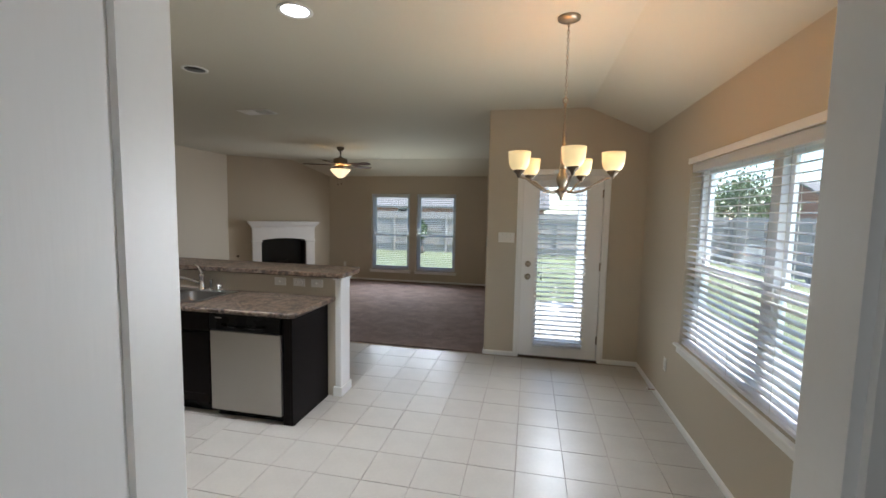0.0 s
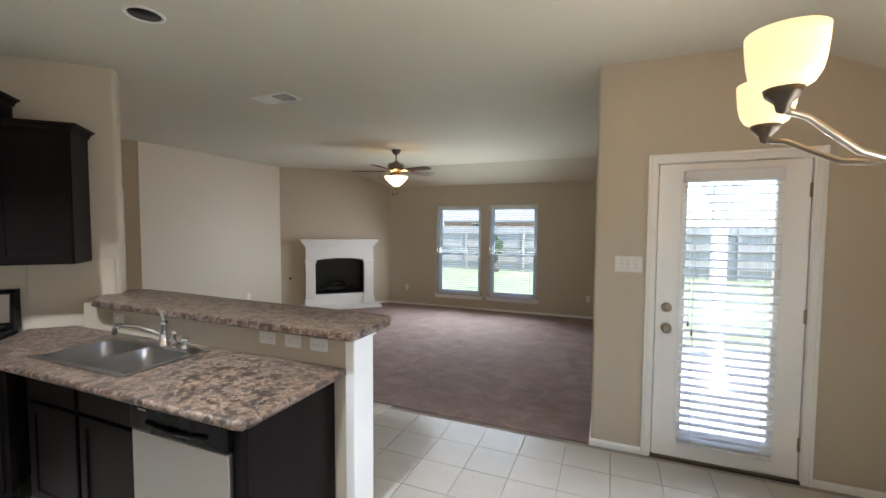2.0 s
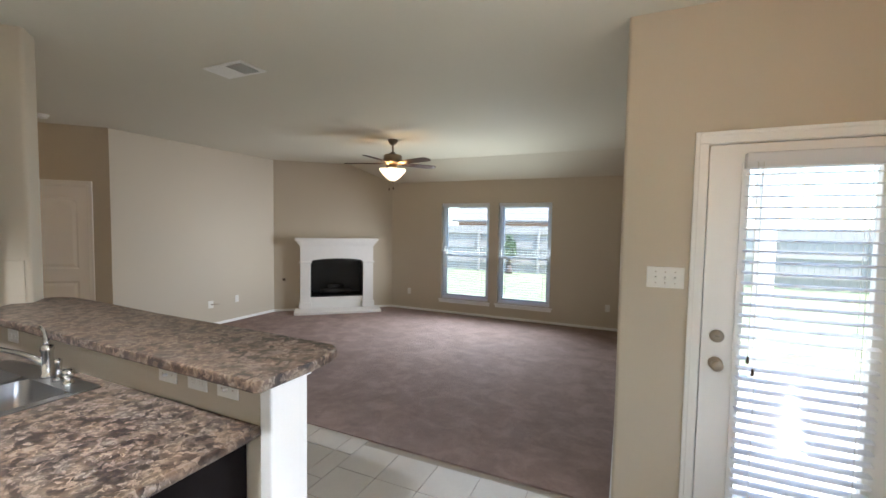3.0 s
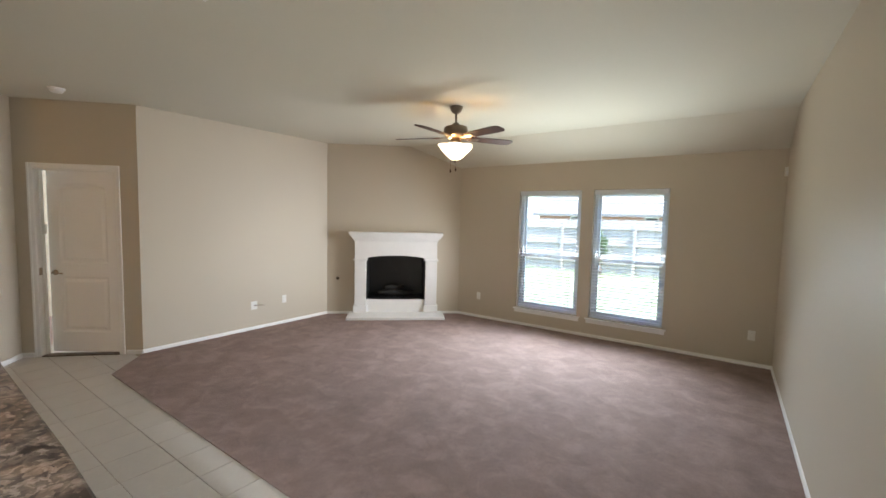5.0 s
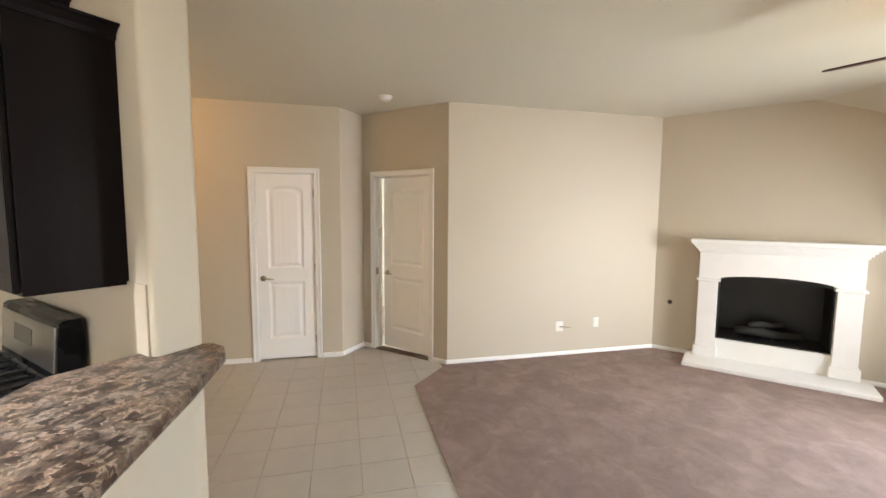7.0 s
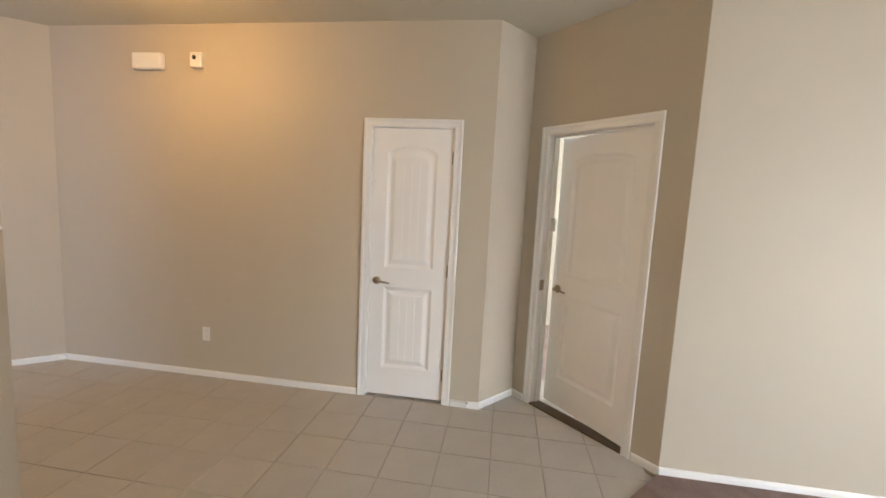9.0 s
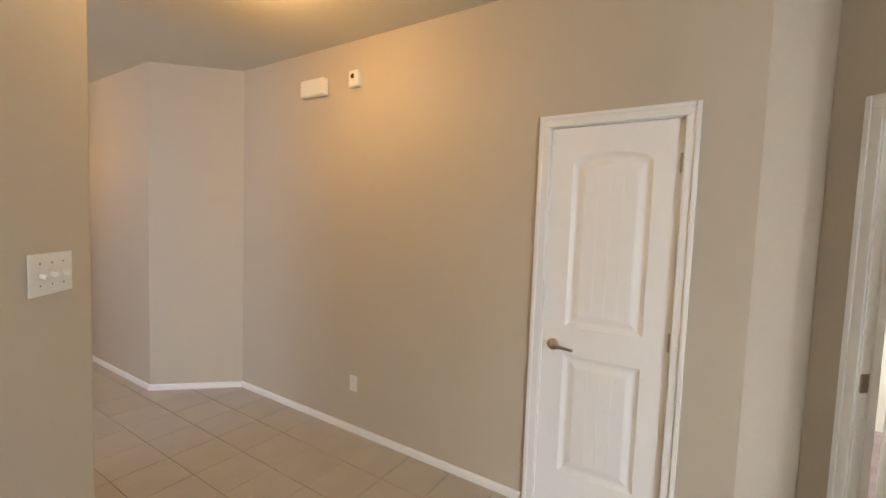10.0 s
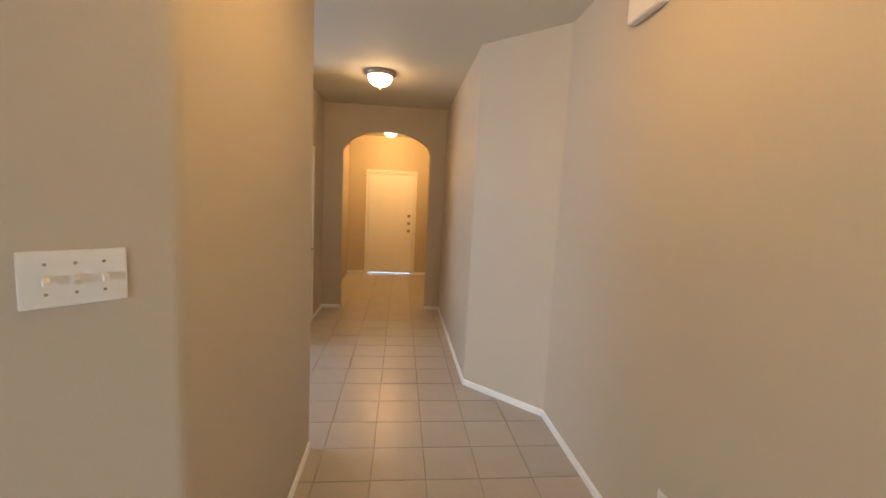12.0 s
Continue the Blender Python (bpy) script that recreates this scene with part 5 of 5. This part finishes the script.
for k in range(5):
    a = piece("arm", arm_mesh, ch, pose(0, 0, 0, 0, 0, -83 + 72 * k))
    tagged(piece("shade", shade_mesh, a, pose(0, 0, 0)), "lit amber glass bell shade")
    piece("cup", cup_mesh, a, pose(0, 0, 0))
    piece("bulb", bulb_mesh, a, pose(0, 0, 0))

# ---- hall ----
for i, (x, y) in enumerate(HALL_LAMPS):
    d = thing("ceiling_light", pose(x, y, CEIL), "lit frosted dome ceiling light with nickel ring", "ceiling light", "hall ceiling lights")
    part("ring", lathe([(0.0, 0.0), (0.155, 0.0), (0.158, -0.012), (0.150, -0.03), (0.128, -0.042), (0.118, -0.042), (0.118, -0.03), (0.0, -0.03)], 36), NICKEL, d)
    part("dome", lathe([(0.122, -0.036), (0.118, -0.06), (0.102, -0.092), (0.072, -0.118), (0.035, -0.132), (0.0, -0.136)], 36), DOME, d, "lit frosted glass dome")
    part("finial", lathe([(0.0, -0.158), (0.007, -0.154), (0.010, -0.146), (0.006, -0.138), (0.0, -0.134)], 12), NICKEL, d)
for x, y, lit in CANS:
    d = thing("recessed_light", pose(x, y, CEIL), "white recessed ceiling can light, " + ("lit" if lit else "switched off and dark"), "recessed light", "kitchen recessed lights")
    part("trim_ring", lathe([(0.078, -0.0005), (0.100, -0.0005), (0.100, -0.004), (0.092, -0.008), (0.080, -0.006), (0.078, -0.0005)], 36), PLASTIC, d)
    part("lens", lathe([(0.0, -0.002), (0.079, -0.002), (0.079, -0.001), (0.0, -0.001)], 32), CANLIGHT if lit else SOOT, d)
chime = thing("door_chime", M_CLOSET @ pose(1.347, 0, 2.49), "white plastic door chime box high on the wall", "door chime")
part("cover", box(-0.128, 0.128, -0.052, -0.0005, -0.062, 0.062, 0.014, 3), PLASTIC, chime)
part("back", box(-0.12, 0.12, -0.006, -0.0003, -0.056, 0.056), PLASTIC, chime)
strobe = thing("alarm_sounder", M_CLOSET @ pose(1.757, 0, 2.50), "small white alarm box high on the wall", "alarm")
part("housing", box(-0.046, 0.046, -0.040, -0.0005, -0.055, 0.055, 0.006), PLASTIC, strobe)
part("grille", lathe([(0.010, 0.0), (0.016, 0.0), (0.016, 0.003), (0.010, 0.003), (0.010, 0.0)], 20, pose(-0.008, -0.040, 0.015, 90, 0, 0)), RUBBER, strobe)
stop = thing("door_stop", M_CLOSET @ pose(3.95, -0.012, 0.045), "small spring door stop on the baseboard", "door stop")
part("spring", tube([(0, 0, 0), (0, -0.045, 0)], 0.006, 8), NICKEL, stop)
part("tip", lathe([(0.0, 0.0), (0.010, 0.0), (0.010, 0.014), (0.0, 0.014)], 12, pose(0, -0.045, 0, 90, 0, 0)), PLASTIC, stop)
stop = thing("door_stop", M_EAST @ pose(-3.93, -0.012, 0.045), "small spring door stop on the baseboard", "door stop")
part("spring", tube([(0, 0, 0), (0, -0.06, 0)], 0.006, 8), NICKEL, stop)
part("tip", lathe([(0.0, 0.0), (0.010, 0.0), (0.010, 0.014), (0.0, 0.014)], 12, pose(0, -0.06, 0, 90, 0, 0)), PLASTIC, stop)

# ---- closed rooms behind the doors ----
solid("wall_bedroom_back", extruded([(-9.2, 3.4), (-9.2, 7.4), (-6.25, 7.4), (-6.25, 7.3), (-9.1, 7.3), (-9.1, 3.5), (-7.6, 3.5), (-7.6, 3.4)], -0.1, 2.86), WALL, "plain beige painted bedroom wall", "wall")
solid("wall_bedroom_south", extruded([(-7.6, 3.4), (-6.95, 4.05), (-7.02, 4.13), (-7.68, 3.48)], -0.1, 2.86), WALL, "plain beige painted bedroom wall", "wall")
solid("floor_bedroom", box(-9.2, -6.2, 3.4, 7.4, -0.12, -0.012), CARPET, "mauve-brown bedroom carpet", "floor")
solid("ceiling_bedroom", box(-9.2, -6.3, 4.78, 7.4, CEIL, CEIL + 0.1), CEILING, "beige bedroom ceiling", "ceiling")
solid("ceiling_bedroom_south", box(-9.2, -7.3, 3.4, 4.78, CEIL, CEIL + 0.1), CEILING, "beige bedroom ceiling", "ceiling")
sky_window("bedroom_window_daylight", pose(-7.8, 7.28, 1.4, -90, 0, 0), 1.2, 1.3, 8)
solid("wall_closet_back", extruded([(-6.73, 2.7), (-6.73, 2.76), (-7.3, 2.76), (-7.3, 3.66), (-7.4, 3.76), (-7.4, 2.7)], -0.1, 2.86), WALL, "plain closet wall", "wall")

# ---- outside ----
PATIO_Z = -0.06
solid("patio_slab", box(-0.04, 3.4, 4.81, 8.2, -0.3, PATIO_Z, 0.01), CONCRETE, "pale concrete patio slab in the sun", "patio")
cover = thing("patio_cover", pose(0, 0, 0), "white painted patio post and beam with curved braces", "patio cover")
part("post", box(1.13, 1.29, 7.72, 7.88, PATIO_Z, 2.45, 0.01), TRIM, cover)
part("post", box(3.15, 3.31, 7.72, 7.88, PATIO_Z, 2.45, 0.01), TRIM, cover)
part("beam", box(-0.04, 3.35, 7.70, 7.90, 2.45, 2.68, 0.01), TRIM, cover)
for x, way in ((1.29, 1), (1.13, -1)):
    pts = [(x + way * 0.62 * (1 - math.cos(a)), 7.80, 2.45 - 0.55 + 0.55 * math.sin(a)) for a in [math.pi / 2 * k / 8 for k in range(9)]]
    part("brace", tube(pts, 0.05, 8), TRIM, cover)


def fence(m, length, label):
    """A board fence along x: posts, rails and single boards, on the far side of the rails."""
    f = thing("fence", m, label, "fence", kind="structure")
    me = mesh_of("board", box(-0.068, 0.068, 0, 0.016, 0.03, 1.80, 0.002, 1), FENCE)
    post_me = mesh_of("post", box(-0.045, 0.045, -0.13, -0.04, 0, 1.72), FENCE)
    n = int(length / 0.142)
    for k in range(n):
        piece("board", me, f, pose(0.07 + k * 0.142, 0.004 * ((k * 7) % 3), 0.012 * ((k * 5) % 4), 0, 0, 0))
    for k in range(int(length / 2.4) + 1):
        piece("post", post_me, f, pose(k * 2.4 + 0.05, 0, 0))
    for z in (0.35, 0.95, 1.5):
        part("rail", box(0, length, -0.042, -0.001, z, z + 0.085), FENCE, f)
    return f


GZ = -0.14
fence(pose(-13, 18.0, GZ), 21.0, "weathered cedar privacy fence behind the lawn")
fence(pose(8.0, 18.0, GZ, 0, 0, -90), 21.0, "weathered cedar privacy fence beside the lawn")
fence(pose(-13.0, 9.4, GZ, 0, 0, 90), 8.6, "weathered cedar privacy fence beside the lawn")


def house(m, w, d, eave, ridge, label, brick=True):
    """A neighbour's house: walls with windows, a gabled roof with overhang."""
    h = thing("house", m, label, "house")
    part("wall", extruded([(-w / 2, 0), (w / 2, 0), (w / 2, eave), (0 + w / 2 - w / 2, eave), (-w / 2, eave)], -d / 2, d / 2, "y"), BRICK, h)
    o = 0.5
    k = (ridge - eave) / (d / 2)
    roof = [(-d / 2 - o, eave - o * k), (0, ridge), (d / 2 + o, eave - o * k), (d / 2 + o, eave - o * k - 0.18), (0, ridge - 0.2), (-d / 2 - o, eave - o * k - 0.18)]
    part("roof", extruded(roof, -w / 2 - o, w / 2 + o, "x"), SHINGLE, h)
    part("gable", extruded([(-d / 2, eave), (d / 2, eave), (0, ridge - 0.22)], -w / 2 + 0.02, w / 2 - 0.02, "x"), BRICK, h)
    for x in (-w * 0.3, 0.05 * w, w * 0.33):
        win = part("window", box(x - 0.5, x + 0.5, -d / 2 - 0.04, -d / 2 + 0.02, 0.9, 2.2), VINYL, h)
        part("pane", box(x - 0.44, x + 0.44, -d / 2 - 0.05, -d / 2 - 0.035, 0.96, 2.14), DARKGLASS, win)
    return h


house(pose(-7, 44, GZ), 17, 9, 2.7, 5.2, "brick neighbour house with grey shingle roof")
house(pose(30, 42, GZ, 0, 0, 12), 15, 9, 2.7, 5.0, "brick neighbour house with grey shingle roof")
house(pose(25.0, 4, GZ, 0, 0, -90), 16, 9, 2.7, 4.9, "brick neighbour house beyond the side fence")


def tree(m, height, spread, leaves, label, seed):
    rnd = random.Random(seed)
    t = thing("tree", m, label, "tree")
    bm = tube([(0, 0, 0), (0.04, 0.02, height * 0.2), (-0.03, 0.05, height * 0.45), (0.05, 0, height * 0.75)], [0.14, 0.11, 0.085, 0.03], 10)
    tips = []
    for k in range(9):
        a, z = k * 2.4, height * (0.3 + 0.055 * k)
        r = spread * rnd.uniform(0.5, 0.9)
        tip = (r * math.cos(a), r * math.sin(a), z + rnd.uniform(0.3, 0.9))
        tips.append(tip)
        add_tube(bm, [(0, 0, z), (tip[0] * 0.5, tip[1] * 0.5, z + 0.25), tip], [0.05, 0.035, 0.012], 6)
    tips.append((0, 0, height * 0.85))
    part("trunk", bm, BARK, t)
    cb = bmesh.new()
    for k in range(leaves):
        c = Vector(rnd.choice(tips)) + Vector([rnd.gauss(0, spread * 0.27) for _ in range(3)])
        s = rnd.uniform(0.05, 0.11)
        turn = Euler((rnd.uniform(0, 6), rnd.uniform(0, 6), rnd.uniform(0, 6))).to_matrix()
        v = [cb.verts.new(c + turn @ Vector(p)) for p in ((-s, 0, 0), (0, -s * 0.5, 0.01), (s, 0, 0), (0, s * 0.5, 0.01))]
        cb.faces.new(v)
    tagged(part("crown", cb, LEAF, t), "green leafy crown", kind="stuff")
    return t


tree(pose(11.5, 6.5, GZ), 4.6, 1.7, 5000, "leafy green tree beyond the side fence", 3)
tree(pose(9.5, 21.0, GZ), 3.3, 1.5, 3500, "leafy green tree behind the back fence", 12)
tree(pose(13.0, 15.0, GZ), 3.6, 1.7, 4000, "leafy green tree beyond the fence", 5)
tree(pose(-4.38, 17.5, GZ), 0.85, 0.24, 500, "small leafy shrub in front of the fence", 8)

# ---- floor tiles ----
PITCH, JOINT = 0.305, 0.004


def tile_mesh(name, w, d):
    bm = box(-w / 2, w / 2, -d / 2, d / 2, -0.006, 0.0, 0.0)
    bmesh.ops.bevel(bm, geom=[e for e in bm.edges if all(v.co.z > -0.001 for v in e.verts)], offset=0.0015, segments=1, affect="EDGES")
    return bm


tile_me = mesh_of("tile", tile_mesh("tile", PITCH - JOINT, PITCH - JOINT), TILE)
SEAM = -1.891                       # a cut course of tiles, past which the pattern is shifted


def wanted(x, y):
    if not (-6.85 < x < 1.6 and -5.3 < y < 5.2) or (y > 4.75 and x > -4.9):
        return False
    return x < -4.3 or y > 0.3 or (-1.5 < x < 1.5 and y > -1.75) or (x < -1.6 and y > -0.9)


cells = []
for i in range(-6, 8):
    for j in range(-34, 3):
        x, y = -0.366 + (i + 0.5) * PITCH, 4.603 + (j - 0.5) * PITCH
        if x > SEAM and wanted(x, y):
            cells.append((x, y))
for i in range(-17, 1):
    for j in range(-34, 4):
        x, y = -2.035 + (i - 0.5) * PITCH, 4.455 + (j - 0.5) * PITCH
        if wanted(x, y):
            cells.append((x, y))
near = sorted(cells, key=lambda c: min((c[0] + 0.5) ** 2 + (c[1] - 2.6) ** 2, (c[0] + 5.0) ** 2 * 0.8 + (c[1] - 2.6) ** 2 * 0.35, (c[0] + 3) ** 2 * 0.4 + (c[1] - 4.1) ** 2))
rnd = random.Random(4)
for x, y in near[:285]:
    piece("tile", tile_me, floor, pose(x, y, rnd.uniform(-0.0006, 0.0004), rnd.uniform(-0.05, 0.05), rnd.uniform(-0.05, 0.05), 0))
cut_me = mesh_of("tile", tile_mesh("tile", 0.144 - JOINT, PITCH - JOINT), TILE)
for j in range(-13, 2):
    piece("tile", cut_me, floor, pose(-1.963, 4.455 + (j - 0.5) * PITCH, 0))
verts, faces = [], []
for x, y in near[285:]:
    h = (PITCH - JOINT) / 2
    b = len(verts)
    verts += [(x - h, y - h, -0.006), (x + h, y - h, -0.006), (x + h, y + h, -0.006), (x - h, y + h, -0.006), (x - h + 0.0015, y - h + 0.0015, 0), (x + h - 0.0015, y - h + 0.0015, 0), (x + h - 0.0015, y + h - 0.0015, 0), (x - h + 0.0015, y + h - 0.0015, 0)]
    faces += [(b + 4, b + 5, b + 6, b + 7)] + [(b + k, b + (k + 1) % 4, b + 4 + (k + 1) % 4, b + 4 + k) for k in range(4)]
me = bpy.data.meshes.new("tiles")
me.from_pydata(verts, [], faces)
me.materials.append(TILE)
far_tiles = new("tiles", me)
far_tiles.parent = floor
tagged(far_tiles, "cream ceramic floor tiles", kind="stuff")
